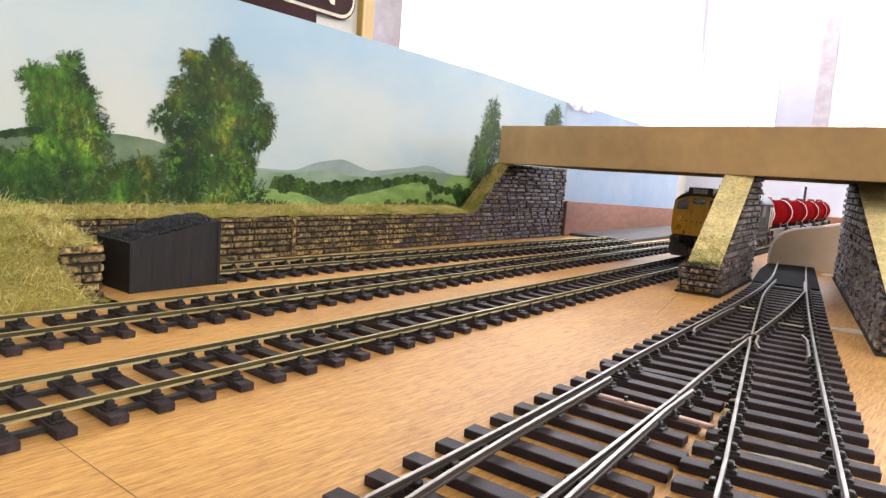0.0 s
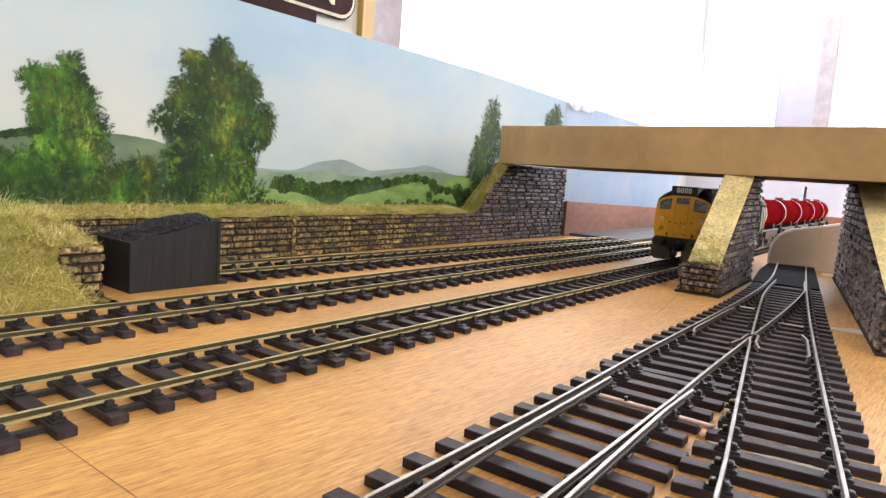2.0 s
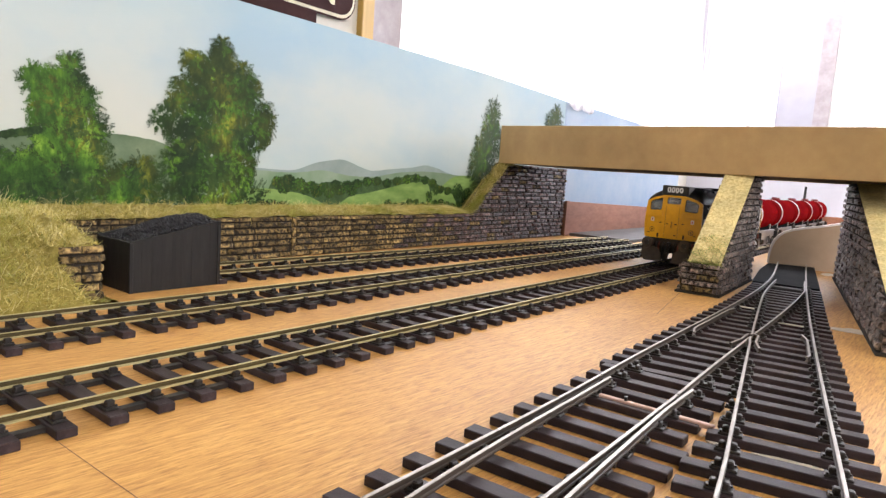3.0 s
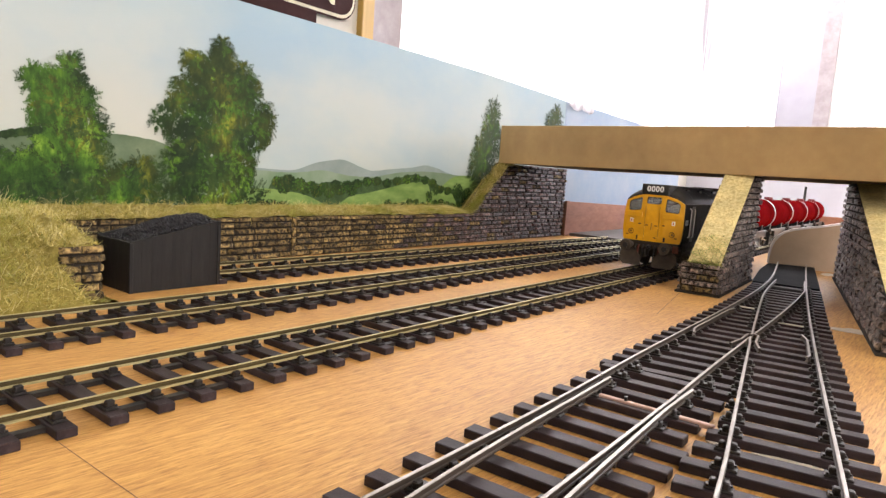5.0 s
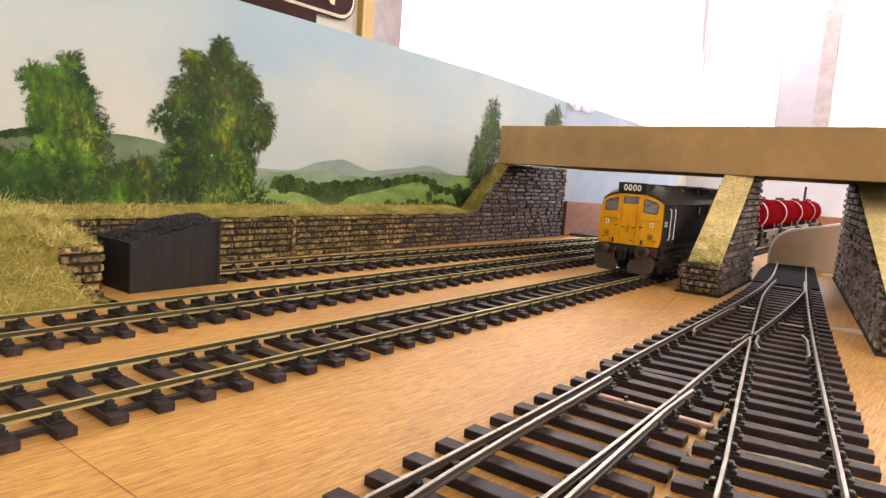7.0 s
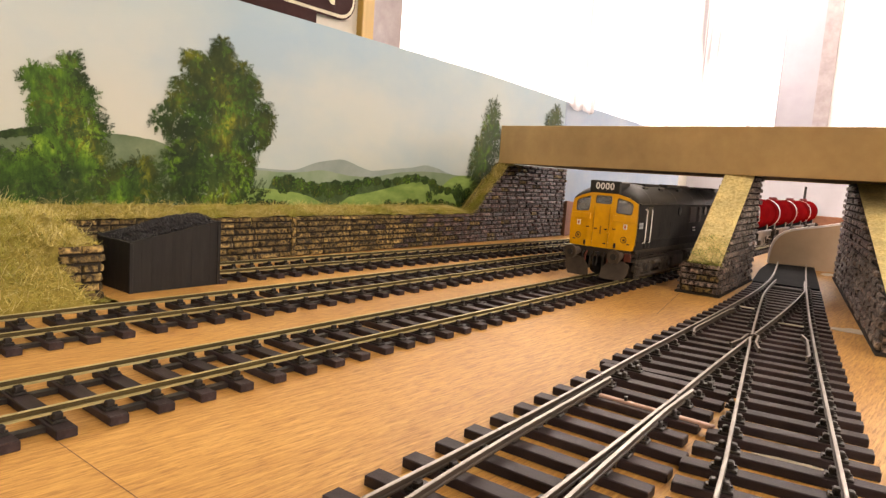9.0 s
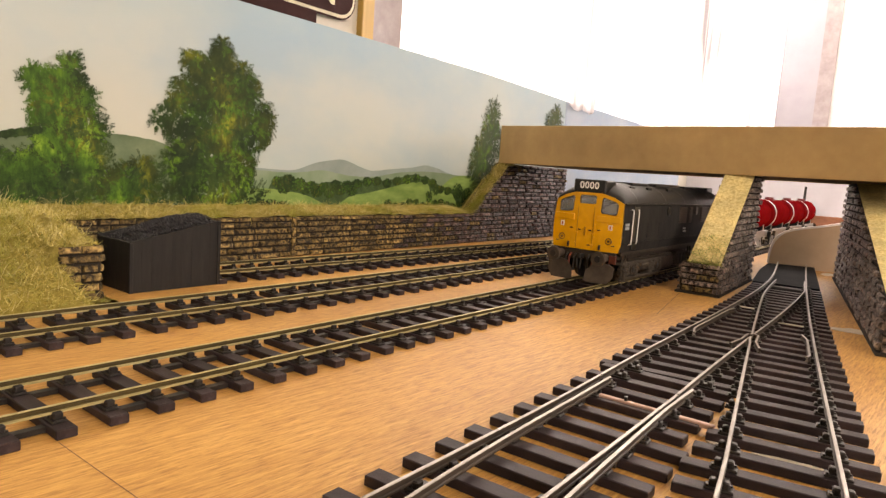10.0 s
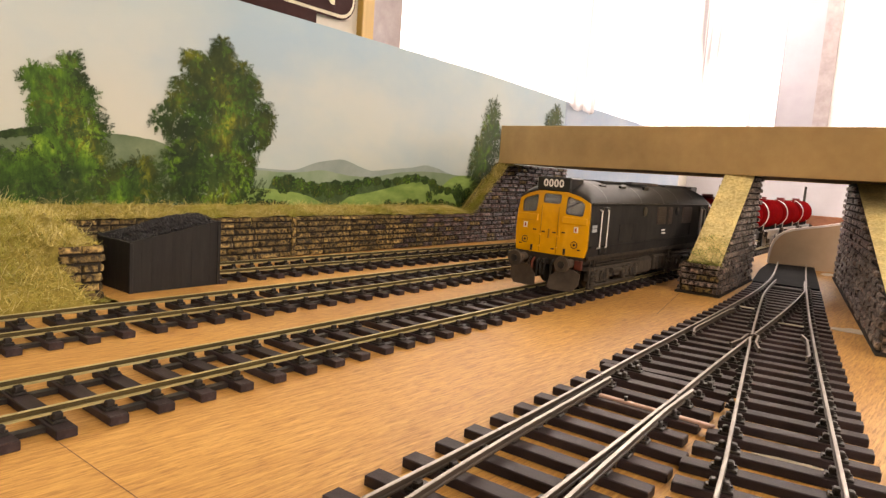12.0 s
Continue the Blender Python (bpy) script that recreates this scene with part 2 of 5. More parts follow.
def curtain_material():
    m = bpy.data.materials.new("net_curtain")
    m.use_nodes = True
    n, l = m.node_tree.nodes, m.node_tree.links
    n.remove(n["Principled BSDF"])
    a, b, d, x, y = n.new("ShaderNodeBsdfTransparent"), n.new("ShaderNodeBsdfTranslucent"), n.new("ShaderNodeBsdfDiffuse"), n.new("ShaderNodeMixShader"), n.new("ShaderNodeMixShader")
    # Upright noise streaks put the dimness of the folds into the colour.
    co, mp, no, ra = n.new("ShaderNodeTexCoord"), n.new("ShaderNodeMapping"), n.new("ShaderNodeTexNoise"), n.new("ShaderNodeValToRGB")
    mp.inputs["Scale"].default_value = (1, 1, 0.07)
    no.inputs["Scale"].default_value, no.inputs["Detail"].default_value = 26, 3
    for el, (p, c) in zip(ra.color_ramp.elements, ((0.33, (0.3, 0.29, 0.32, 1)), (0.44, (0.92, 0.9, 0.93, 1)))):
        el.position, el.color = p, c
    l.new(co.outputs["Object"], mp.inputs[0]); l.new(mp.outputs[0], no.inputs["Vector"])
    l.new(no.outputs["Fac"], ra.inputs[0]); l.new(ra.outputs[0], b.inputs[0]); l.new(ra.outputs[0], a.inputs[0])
    d.inputs[0].default_value = (0.85, 0.83, 0.85, 1)
    x.inputs[0].default_value, y.inputs[0].default_value = 0.3, 0.8
    l.new(b.outputs[0], x.inputs[1]); l.new(d.outputs[0], x.inputs[2])
    l.new(a.outputs[0], y.inputs[1]); l.new(x.outputs[0], y.inputs[2])
    l.new(y.outputs[0], n["Material Output"].inputs[0])
    return m


CURTAIN = curtain_material()


def sky_glow():
    m = bpy.data.materials.new("hazy_bright_sky")
    m.use_nodes = True
    n, l = m.node_tree.nodes, m.node_tree.links
    n.remove(n["Principled BSDF"])
    e = n.new("ShaderNodeEmission")
    e.inputs[0].default_value, e.inputs[1].default_value = (1.0, 0.98, 1.0, 1), 3.0
    l.new(e.outputs[0], n["Material Output"].inputs[0])
    return m


SKY_GLOW = sky_glow()


def painted(name, dark, light, scale=60, stretch=(1, 1, 1), per=None, amount=0.3):
    return mottled(name, dark, light, scale, 0.6, 0.15, 0.0002, stretch=stretch, per=per, amount=amount, spread=0.2)


SKY_PAINT = Mat("painted_sky", (0.6, 0.66, 0.7), 0.55, 0, 0.3)
f_ = SKY_PAINT.noise(5, 5, 0.55, (1, 1, 1.6))
h_ = SKY_PAINT.n.new("ShaderNodeSeparateXYZ")
SKY_PAINT.l.new(SKY_PAINT.coords(), h_.inputs[0])
g_ = SKY_PAINT.n.new("ShaderNodeMapRange")
g_.inputs[1].default_value, g_.inputs[2].default_value = 0.09, 0.235
SKY_PAINT.l.new(h_.outputs[2], g_.inputs[0])
tint_ = SKY_PAINT.ramp(g_.outputs[0], [(0.0, (1.04, 1.01, 0.93)), (0.55, (1.0, 1.0, 0.98)), (1.0, (0.86, 0.97, 1.04))])
SKY_PAINT.colour(SKY_PAINT.mix(SKY_PAINT.ramp(f_, [(0.3, (0.35, 0.46, 0.54)), (0.5, (0.455, 0.515, 0.52)), (0.72, (0.51, 0.528, 0.495))]), tint_, 1.0, "MULTIPLY"))
SKY_PAINT.bump(SKY_PAINT.noise(300, 3), 0.05, 0.0002)
SKY_PAINT = SKY_PAINT.m
SKY_BLUE = painted("painted_blue_sky", (0.23, 0.37, 0.57), (0.42, 0.5, 0.6), 7)
HILL_FAR = painted("painted_far_hills", (0.2, 0.27, 0.25), (0.3, 0.36, 0.34), 30)
HILL_MID = painted("painted_misty_hills", (0.14, 0.23, 0.12), (0.26, 0.33, 0.24), 22)
HILL_NEAR = painted("painted_green_hills", (0.075, 0.125, 0.065), (0.16, 0.215, 0.125), 45)
FIELD = painted("painted_fields", (0.13, 0.24, 0.05), (0.29, 0.42, 0.12), 40, (1, 1, 3))
WOOD_DARK = painted("painted_dark_woods", (0.02, 0.05, 0.015), (0.07, 0.13, 0.04), 150)


def foliage(name, stops, seed):
    """Paint worked wet in wet: broad patches of colour with fine streaks."""
    m = Mat(name, stops[1], 0.6, 0, 0.25)
    a = m.noise(34 + seed, 3, 0.55, (1, 1, 0.8), "Position")
    b = m.noise(260, 3, 0.6, (1, 1, 0.5), "Position")
    x = m.n.new("ShaderNodeMath")
    x.operation = "MULTIPLY_ADD"
    x.inputs[1].default_value, x.inputs[2].default_value = 0.35, 0.0
    m.l.new(b, x.inputs[0])
    y = m.n.new("ShaderNodeMath")
    y.operation = "MULTIPLY_ADD"
    y.inputs[1].default_value = 0.65
    m.l.new(a, y.inputs[0])
    m.l.new(x.outputs[0], y.inputs[2])
    c = m.ramp(y.outputs[0], list(zip((0.36, 0.45, 0.52, 0.6, 0.68), stops)))
    m.colour(m.vary(c, 0.2, "island"))
    return m.m


LEAF_A = foliage("painted_foliage_bright", [(0.012, 0.035, 0.006), (0.024, 0.07, 0.009), (0.048, 0.122, 0.013), (0.1, 0.21, 0.017), (0.26, 0.43, 0.05)], 1)
LEAF_B = foliage("painted_foliage_dark", [(0.008, 0.022, 0.006), (0.014, 0.036, 0.009), (0.024, 0.056, 0.012), (0.048, 0.082, 0.016), (0.1, 0.14, 0.026)], 2)
LEAF_C = foliage("painted_foliage_olive", [(0.014, 0.03, 0.006), (0.024, 0.044, 0.009), (0.046, 0.06, 0.011), (0.105, 0.125, 0.012), (0.27, 0.3, 0.035)], 3)

# ---- the baseboard and the room ----
bm = boxes((-900, 2080, -330, 400, -12, 0))
board = tagged(bm_object("baseboard_ground", bm, PLY), "orange-brown plywood baseboard with streaky grain and pencil lines", "baseboard", kind="structure")


tagged(bm_object("wall_below_baseboard", boxes((-860, 2040, -290, 360, -900, -12)), WALLPAINT), "plain cream panelling under the baseboard", "wall", kind="structure")


def room():
    t = 60
    x0, x1, y0, y1, zf, zc = -2200, 2900, -2420, 720, -900, 1500
    def wall(name, b, label, mat):
        return tagged(bm_object(name, b, mat), label, "wall", kind="structure")
    bm = boxes((x0, x1, y0, y1, zf - 40, zf))
    tagged(bm_object("floor", bm, GREYCARD), "dark grey carpeted room floor below the layout", "floor", kind="structure")
    bm = boxes((x0, x1, y0, y1, zc, zc + 40))
    tagged(bm_object("ceiling", bm, WALLPAINT), "plain white room ceiling", "ceiling", kind="structure")
    # back wall with a wide window, from its left jamb to the corner
    bw0, bw1, bz0, bz1 = WIN_BACK
    wall("wall_back", boxes((x0, bw0, y1, y1 + t, zf, zc), (bw1, x1 + t, y1, y1 + t, zf, zc), (bw0, bw1, y1, y1 + t, zf, bz0), (bw0, bw1, y1, y1 + t, bz1, zc)), "cream painted room wall round a wide bright window", WALLPAINT)
    ew0, ew1, ez0, ez1 = WIN_END
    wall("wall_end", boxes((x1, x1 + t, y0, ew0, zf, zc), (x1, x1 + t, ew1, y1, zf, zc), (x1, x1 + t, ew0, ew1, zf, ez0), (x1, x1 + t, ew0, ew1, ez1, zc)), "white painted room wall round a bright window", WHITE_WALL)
    wall("wall_left", boxes((x0 - t, x0, y0, y1, zf, zc)), "plain cream room wall", WALLPAINT)
    fw0, fw1, fz0, fz1 = -1900, 700, 200, 1480
    wall("wall_front", boxes((x0, fw0, y0 - t, y0, zf, zc), (fw1, x1, y0 - t, y0, zf, zc), (fw0, fw1, y0 - t, y0, zf, fz0), (fw0, fw1, y0 - t, y0, fz1, zc)), "plain cream room wall with a large window", WALLPAINT)


WIN_BACK = (918, 2899, 290, 1450)
WIN_END = (-2000, 719, 300, 1450)
room()


def sky_card(name, bm):
    return tagged(bm_object(name, bm, SKY_GLOW), "hazy white sky beyond the windows", "sky", kind="structure")


sky_card("backdrop_sky", boxes((300, 4200, 1500, 1510, -600, 2600)))
sky_card("backdrop_sky_end", boxes((3900, 3910, -3200, 1400, -600, 2600)))


def curtain(name, p, q, z0, z1, label, waves=26, amp=9, seed=1):
    """A hanging net curtain between two plan points, in soft folds."""
    r = random.Random(seed)
    p, q = Vector((*p, 0)), Vector((*q, 0))
    side = Vector((-(q - p).y, (q - p).x, 0)).normalized()
    bm = bmesh.new()
    n = waves * 8
    ph = [r.uniform(0, 6.28) for _ in range(4)]
    cols = []
    for i in range(n + 1):
        s = i / n
        w = math.sin(s * waves * 6.28 + 2.0 * math.sin(s * 11 + ph[0])) * amp + math.sin(s * waves * 2.3 + ph[1]) * amp * 0.6
        c = p.lerp(q, s)
        cols.append([bm.verts.new(c + side * w * k + Vector((0, 0, z))) for z, k in ((z0 + 3 * math.sin(s * 60 + ph[2]), 1.2), ((z0 + z1) / 2, 1.0), (z1, 0.8))])
    for a, b_ in zip(cols[:-1], cols[1:]):
        for j in range(2):
            bm.faces.new((a[j], b_[j], b_[j + 1], a[j + 1]))
    return tagged(bm_object(name, bm, CURTAIN, smooth=True), label, "curtain", "net curtains")


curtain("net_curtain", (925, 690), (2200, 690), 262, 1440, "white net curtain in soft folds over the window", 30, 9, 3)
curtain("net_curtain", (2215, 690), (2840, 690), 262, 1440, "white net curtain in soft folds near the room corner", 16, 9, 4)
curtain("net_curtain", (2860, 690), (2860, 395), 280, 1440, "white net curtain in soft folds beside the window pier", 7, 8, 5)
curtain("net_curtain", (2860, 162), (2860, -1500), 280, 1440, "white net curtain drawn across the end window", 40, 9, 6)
PINK = mottled("worn_pink_frame", (0.3, 0.255, 0.265), (0.5, 0.455, 0.47), 25, 0.6, 0.2)
# White wall strip whose lilac shade is mixed into the paint colour.
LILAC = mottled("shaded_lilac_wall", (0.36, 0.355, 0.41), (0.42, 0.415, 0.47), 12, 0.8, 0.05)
# the pier of wall between the end windows, with its pinkish frame
pier = thing("window_pier", "white wall strip with a worn pinkish window frame", "window frame")
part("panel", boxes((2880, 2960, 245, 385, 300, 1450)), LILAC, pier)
part("frame", boxes((2872, 2950, 191, 245, 300, 1450)), PINK, pier, "worn pinkish painted frame post")
part("bead", boxes((2880, 2950, 167, 191, 300, 1450)), WHITEPLAIN, pier)

# wall post and station sign on the back wall
tagged(bm_object("wall_post", boxes((797, 829, 704, 720, -900, 1500, 1.5)), YELLOW_WOOD), "yellow varnished wooden post on the wall", "post")
tagged(bm_object("window_reveal", boxes((830, 917, 712, 720, 250, 1500, 1)), PINK), "worn pinkish plaster strip beside the window", "window reveal")


def station_sign():
    """A long enamel sign with a rounded end; only its lower corner shows."""
    sg = thing("station_sign", "chocolate brown enamel station sign with cream lettering and border", "sign", m=at(776, 712, 363))
    def plate(x0, x1, z0, z1, r, y0, y1):
        pts = [(x0, z0)]
        pts += [(x1 - r + r * math.sin(a), z0 + r - r * math.cos(a)) for a in [i * math.pi / 16 for i in range(9)]]
        pts += [(x1 - r + r * math.cos(a), z1 - r + r * math.sin(a)) for a in [i * math.pi / 16 for i in range(9)]]
        pts += [(x0, z1)]
        bm = bmesh.new()
        prism(bm, pts, y0, y1, "y")
        return bm
    part("rim", plate(-644, 5, -8.5, 136, 38, -3, 0), SIGN_BROWN, sg)
    part("border", plate(-640, 2, -5.5, 133, 35, -4, -3), CREAM, sg, "cream border line")
    part("plate", plate(-636, -4, 0, 128, 31, -6, -4.2), SIGN_BROWN, sg)
    cu = bpy.data.curves.new("letter", "FONT")
    cu.body, cu.size, cu.extrude, cu.align_x = "N", 95 * MM, 1.0 * MM, "LEFT"
    tmp = bpy.data.objects.new("letter", cu)
    me = bpy.data.meshes.new_from_object(tmp)
    bpy.data.objects.remove(tmp)
    me.materials.append(CREAM)
    o = new("letter", me)
    o.parent = sg
    o.matrix_local = at(-118, -7, 13, 0, 90)
    part("letter_stroke", boxes((-150, -142, -7.5, -6.2, 16, 84, 0.5)), CREAM, sg)
    part("ledge", boxes((-640, -96, -14, -2, -30, -8, 1.5)), SIGN_BROWN, sg, "dark brown lower rail of the sign")
    return sg


station_sign()

# ---- tracks ----
GAUGE = 33.6
SL_W, SL_H, SL_L, RAIL_H, RAIL_Z = 6.6, 3.4, 53.0, 4.0, 4.4


def rail_profile():
    """Bullhead rail: a broad rounded head over a thin web and a narrow foot."""
    half = [(0.42, 4.22), (0.66, 4.0), (0.66, 3.45), (0.28, 3.15), (0.28, 2.15), (0.78, 1.85), (0.78, 1.25)]
    return [(-u, w) for u, w in half] + [(u, w) for u, w in half[::-1]]


PROFILE = rail_profile()


def rail(name, pts, parent, label=""):
    bm = bmesh.new()
    sweep(bm, [(x, y, RAIL_Z) for x, y in pts], PROFILE)
    k = len(PROFILE)
    gold = "gold" in label
    bright = (0, 13, 12, 4, 8, 5, 7) if gold else (0, 13, 12)
    for i, f in enumerate(bm.faces):
        f.material_index = 0 if i % k in bright else 1
    return part(name, bm, [RAIL, RAIL_SIDE] if gold else [RAIL_STEEL, RAIL_RUST], parent, label)


def sleeper_mesh(length):
    bm = bmesh.new()
    box(bm, -SL_W / 2, SL_W / 2, -length / 2, length / 2, 0.02, SL_H, 0.35)
    ob = bm_object("sleeper", bm, SLEEPER)
    me = ob.data
    bpy.data.objects.remove(ob)
    return me


def chair_mesh():
    bm = bmesh.new()
    box(bm, -2.3, 2.3, -4.2, 4.2, SL_H - 0.1, SL_H + 1.0, 0.3)
    box(bm, -1.6, 1.6, -1.1, 1.1, SL_H + 0.6, SL_H + 2.25)
    for s in (-1, 1):
        box(bm, -1.6, 1.6, 0.8 if s > 0 else -3.0, 3.0 if s > 0 else -0.8, SL_H + 0.6, SL_H + 3.3, 0.5)
    cyl(bm, (-1.6, 3.3, SL_H + 0.8), (-1.6, 3.3, SL_H + 1.6), 0.5, 6)
    cyl(bm, (1.6, -3.3, SL_H + 0.8), (1.6, -3.3, SL_H + 1.6), 0.5, 6)
    ob = bm_object("chair", bm, CHAIR)
    me = ob.data
    bpy.data.objects.remove(ob)
    return me


CHAIR_ME = chair_mesh()
SLEEPERS = {}
rng = random.Random(7)


def put_sleeper(track, x, y, deg, length, chairs):
    """chairs: distances along the sleeper from its middle."""
    key = round(length)
    if key not in SLEEPERS:
        SLEEPERS[key] = sleeper_mesh(key)
    s = new("sleeper", SLEEPERS[key])
    s.parent = track
    s.matrix_local = at(x, y, 0, deg + rng.uniform(-0.6, 0.6))
    for c in chairs:
        k = new("chair", CHAIR_ME)
        k.parent = s
        k.matrix_local = at(0, c, 0)
    return s


def plain_track(name, label, x0, x1, centre, first=0.0, pitch=16.7):
    tr = thing(name, label, "railway track", "main line tracks")
    pts = [x0 + (x1 - x0) * i / 60 for i in range(61)]
    for s in (-1, 1):
        rail("rail", [(x, centre(x) + s * GAUGE / 2) for x in pts], tr, "dull gold nickel-silver rail")
    bm = bmesh.new()
    k0 = math.ceil((x0 - first) / pitch)
    x = first + k0 * pitch
    i = k0
    while x < x1:
        deg = math.degrees(math.atan(centre(x + 1) - centre(x)))
        put_sleeper(tr, x, centre(x), deg, SL_L, (-GAUGE / 2, GAUGE / 2))
        for s in (-1, 1):
            if i % 4 != (1 if s > 0 else 3):
                box(bm, x + 3, x + pitch - 3, centre(x) + s * GAUGE / 2 - 1.6, centre(x) + s * GAUGE / 2 + 1.6, 0.3, 2.2)
        x += pitch
        i += 1
    tagged(part("sleeper_web", bm, CHAIR, tr, "thin dark plastic webs joining the sleepers"), kind="stuff")
    return tr


def c3(x):
    """Middle of the front running line: straight, then easing away beyond the bridge."""
    if x < 460:
        return 26.8 - 0.0115 * x - 0.5
    y = 21.01 - 0.65 * (1 - math.exp(-(x - 460) / 100))
    if x > 700:
        y += 5 * (1 - math.exp(-((x - 700) / 250) ** 2))
    if x > 1400:
        y += 10 * ((x - 1400) / 400) ** 2
    return y


def c2(x):
    return 126.0 - 0.0165 * x - 0.4


def c1(x):
    return 231.6 - 0.057 * x


plain_track("railway_track", "front running line of dark sleepers and gold-tinted rails", -420, 1950, c3, -2.8)
plain_track("railway_track", "middle running line of dark sleepers and gold-tinted rails", -420, 1950, c2, 0.0)
plain_track("railway_track", "siding of dark sleepers along the stone retaining wall", 169, 860, c1, 2.0)

# ---- retaining wall, fascia, backdrop (masses) ----
WALL_Y, WALL_TOP = 283.0, 39.0
DK0, DK1 = Vector((670, 283)), Vector((550, -178))      # foot of the bridge's front face
DECK_Z0, DECK_Z1 = 109.0, 161.0
BACK_Y = 322.0

# ---- the turnouts in the foreground ----
TAN = 0.1633


def r_stock(x):
    """Outer rail of the straight road, with a slight bow."""
    return -200 + TAN * (x - 106) + 3.8 * math.sin(math.pi * min(1.0, max(0.0, (x - 106) / 690)))


def r_inner(x):
    return r_stock(x) + 33.3


def glide(x, pts):
    """A smooth line through a few control points of (x, y)."""
    for i in range(len(pts) - 1):
        if x <= pts[i + 1][0] or i == len(pts) - 2:
            (xa, ya), (xb, yb) = pts[i], pts[i + 1]
            pa, pb = pts[max(0, i - 1)], pts[min(len(pts) - 1, i + 2)]
            ma, mb = (yb - pa[1]) / (xb - pa[0]), (pb[1] - ya) / (pb[0] - xa)
            h = xb - xa
            t = (x - xa) / h
            return (2 * t ** 3 - 3 * t * t + 1) * ya + (t ** 3 - 2 * t * t + t) * h * ma + (3 * t * t - 2 * t ** 3) * yb + (t ** 3 - t * t) * h * mb


def l_stock(x):
    """Outer rail of the curved road, which swings into the straight one."""
    return glide(x, [(-100, -102.9), (90, -102.6), (220, -98.6), (420, -94.8), (530, -90.0), (635, -79.8), (810, -53.6)])


def l_inner(x):
    return l_stock(x) - 33.9


def open_blade(x):
    return r_inner(x) - 6.5 * max(0.0, (x - 470) / 135) ** 1.6


def steps(a, b, n=40):
    return [a + (b - a) * i / n for i in range(n + 1)]


def turnout():
    tr = thing("turnout", "hand-laid looking turnout with dark sleepers and bright steel rails", "railway turnout", "foreground turnouts")
    silver = "bright worn steel rail"
    rail("stock_rail", [(x, r_stock(x)) for x in steps(-60, 800)], tr, silver)
    rail("stock_rail", [(x, l_stock(x)) for x in steps(160, 800)], tr, silver)
    # closure rails run from the blades to the crossing, then on as running rails
    rail("closure_rail", [(x, open_blade(x)) for x in steps(312, 606)], tr, silver)
    rail("closure_rail", [(x, max(l_inner(x), r_stock(x) + 1.4)) for x in steps(314, 622)], tr, silver)
    rail("running_rail", [(x, r_inner(x)) for x in steps(-60, 290)], tr, silver)
    rail("running_rail", [(x, l_inner(x)) for x in steps(160, 290)], tr, silver)
    # wing rails, nose and check rails, laid from the meeting point of the inner rails
    nx = min(steps(250, 330, 80), key=lambda x: abs(r_inner(x) - l_inner(x)))
    ny = r_inner(nx)
    rail("wing_rail", [(312, r_inner(312)), (nx + 4, ny + 3.0), (nx - 14, l_inner(nx - 14) + 2.9), (nx - 30, l_inner(nx - 30) + 5.0)], tr)
    rail("wing_rail", [(314, l_inner(314)), (nx + 4, ny - 3.0), (nx - 14, r_inner(nx - 14) - 2.9), (nx - 30, r_inner(nx - 30) - 5.4)], tr)
    bm = bmesh.new()
    prism(bm, [(nx - 2, ny + 0.4), (287, l_inner(287) + 0.6), (287, l_inner(287) - 0.6), (nx - 8, ny), (287, r_inner(287) + 0.6), (287, r_inner(287) - 0.6), (nx - 2, ny - 0.4)], RAIL_Z + 0.2, RAIL_Z + 4.2)
    part("crossing_nose", bm, RAIL_STEEL, tr, "cast crossing nose")
    rail("check_rail", [(286, l_stock(286) - 6.4), (296, l_stock(296) - 3.6)] + [(x, l_stock(x) - 3.1) for x in steps(302, 384, 6)] + [(392, l_stock(392) - 5)], tr)
    rail("check_rail", [(280, r_stock(280) + 4.8)] + [(x, r_stock(x) + 3.3) for x in steps(285, 327, 5)] + [(340, r_stock(340) + 6)], tr)
    # long timbers under the crossing and the blades
    ang = math.degrees(math.atan(TAN)) / 2
    x = 206.5
    while x < 612:
        top, low = l_stock(x) + 15.5, r_stock(x) - 13.3
        mid, ln = (top + low) / 2, top - low
        ch = [l_stock(x) - mid, r_stock(x) - mid]
        for yy in (l_inner(x), r_inner(x)):
            if min(abs(yy - mid - c) for c in ch) > 7:
                ch.append(yy - mid)
        put_sleeper(tr, x, mid, 6.6, ln, ch)
        x += 15.6
    # right branch sleepers
    s = math.degrees(math.atan(TAN))
    k = -70.0
    while k < 199:
        low, top = r_stock(k) - 13.2, min(r_inner(k) + 13, -151.5)
        mid = (low + top) / 2
        put_sleeper(tr, k, mid, s, (top - low) * 1.013, (r_stock(k) - mid, r_inner(k) - mid))
        k += 16.7
    web = bmesh.new()
    k = -70.0
    while k < 560:
        for fn in (r_stock, r_inner) if k < 180 else (r_stock,):
            if rng.random() < 0.7:
                box(web, k + 3, k + 13.6, -1.5, 1.5, 0.3, 2.2, 0, Matrix.Translation((0, fn(k + 8), 0)))
        k += 16.7
    tagged(part("sleeper_web", web, CHAIR, tr, "dark plastic webs joining the sleepers"), kind="stuff")
    part("stretcher", boxes((575, 579, -124, -80, 3.4, 5.2, 0.3)), GREYCARD, tr, "thin grey stretcher bar between the blades")
    part("joint_strip", boxes((432, 435, -112, -95, 3.6, 4.3)), GLUE, tr, "pale glue strip between timbers")
    part("joint_strip", boxes((392, 394, -146, -130, 3.6, 4.2)), GLUE, tr, "pale glue strip between timbers")
    bm = bmesh.new()
    prism(bm, [(613, -127), (606, -67), (722, -50), (812, -42), (830, -92)], 0.05, 4.0)
    part("trackbed", bm, BLACKCARD, tr, "black card trackbed under the rail ends")
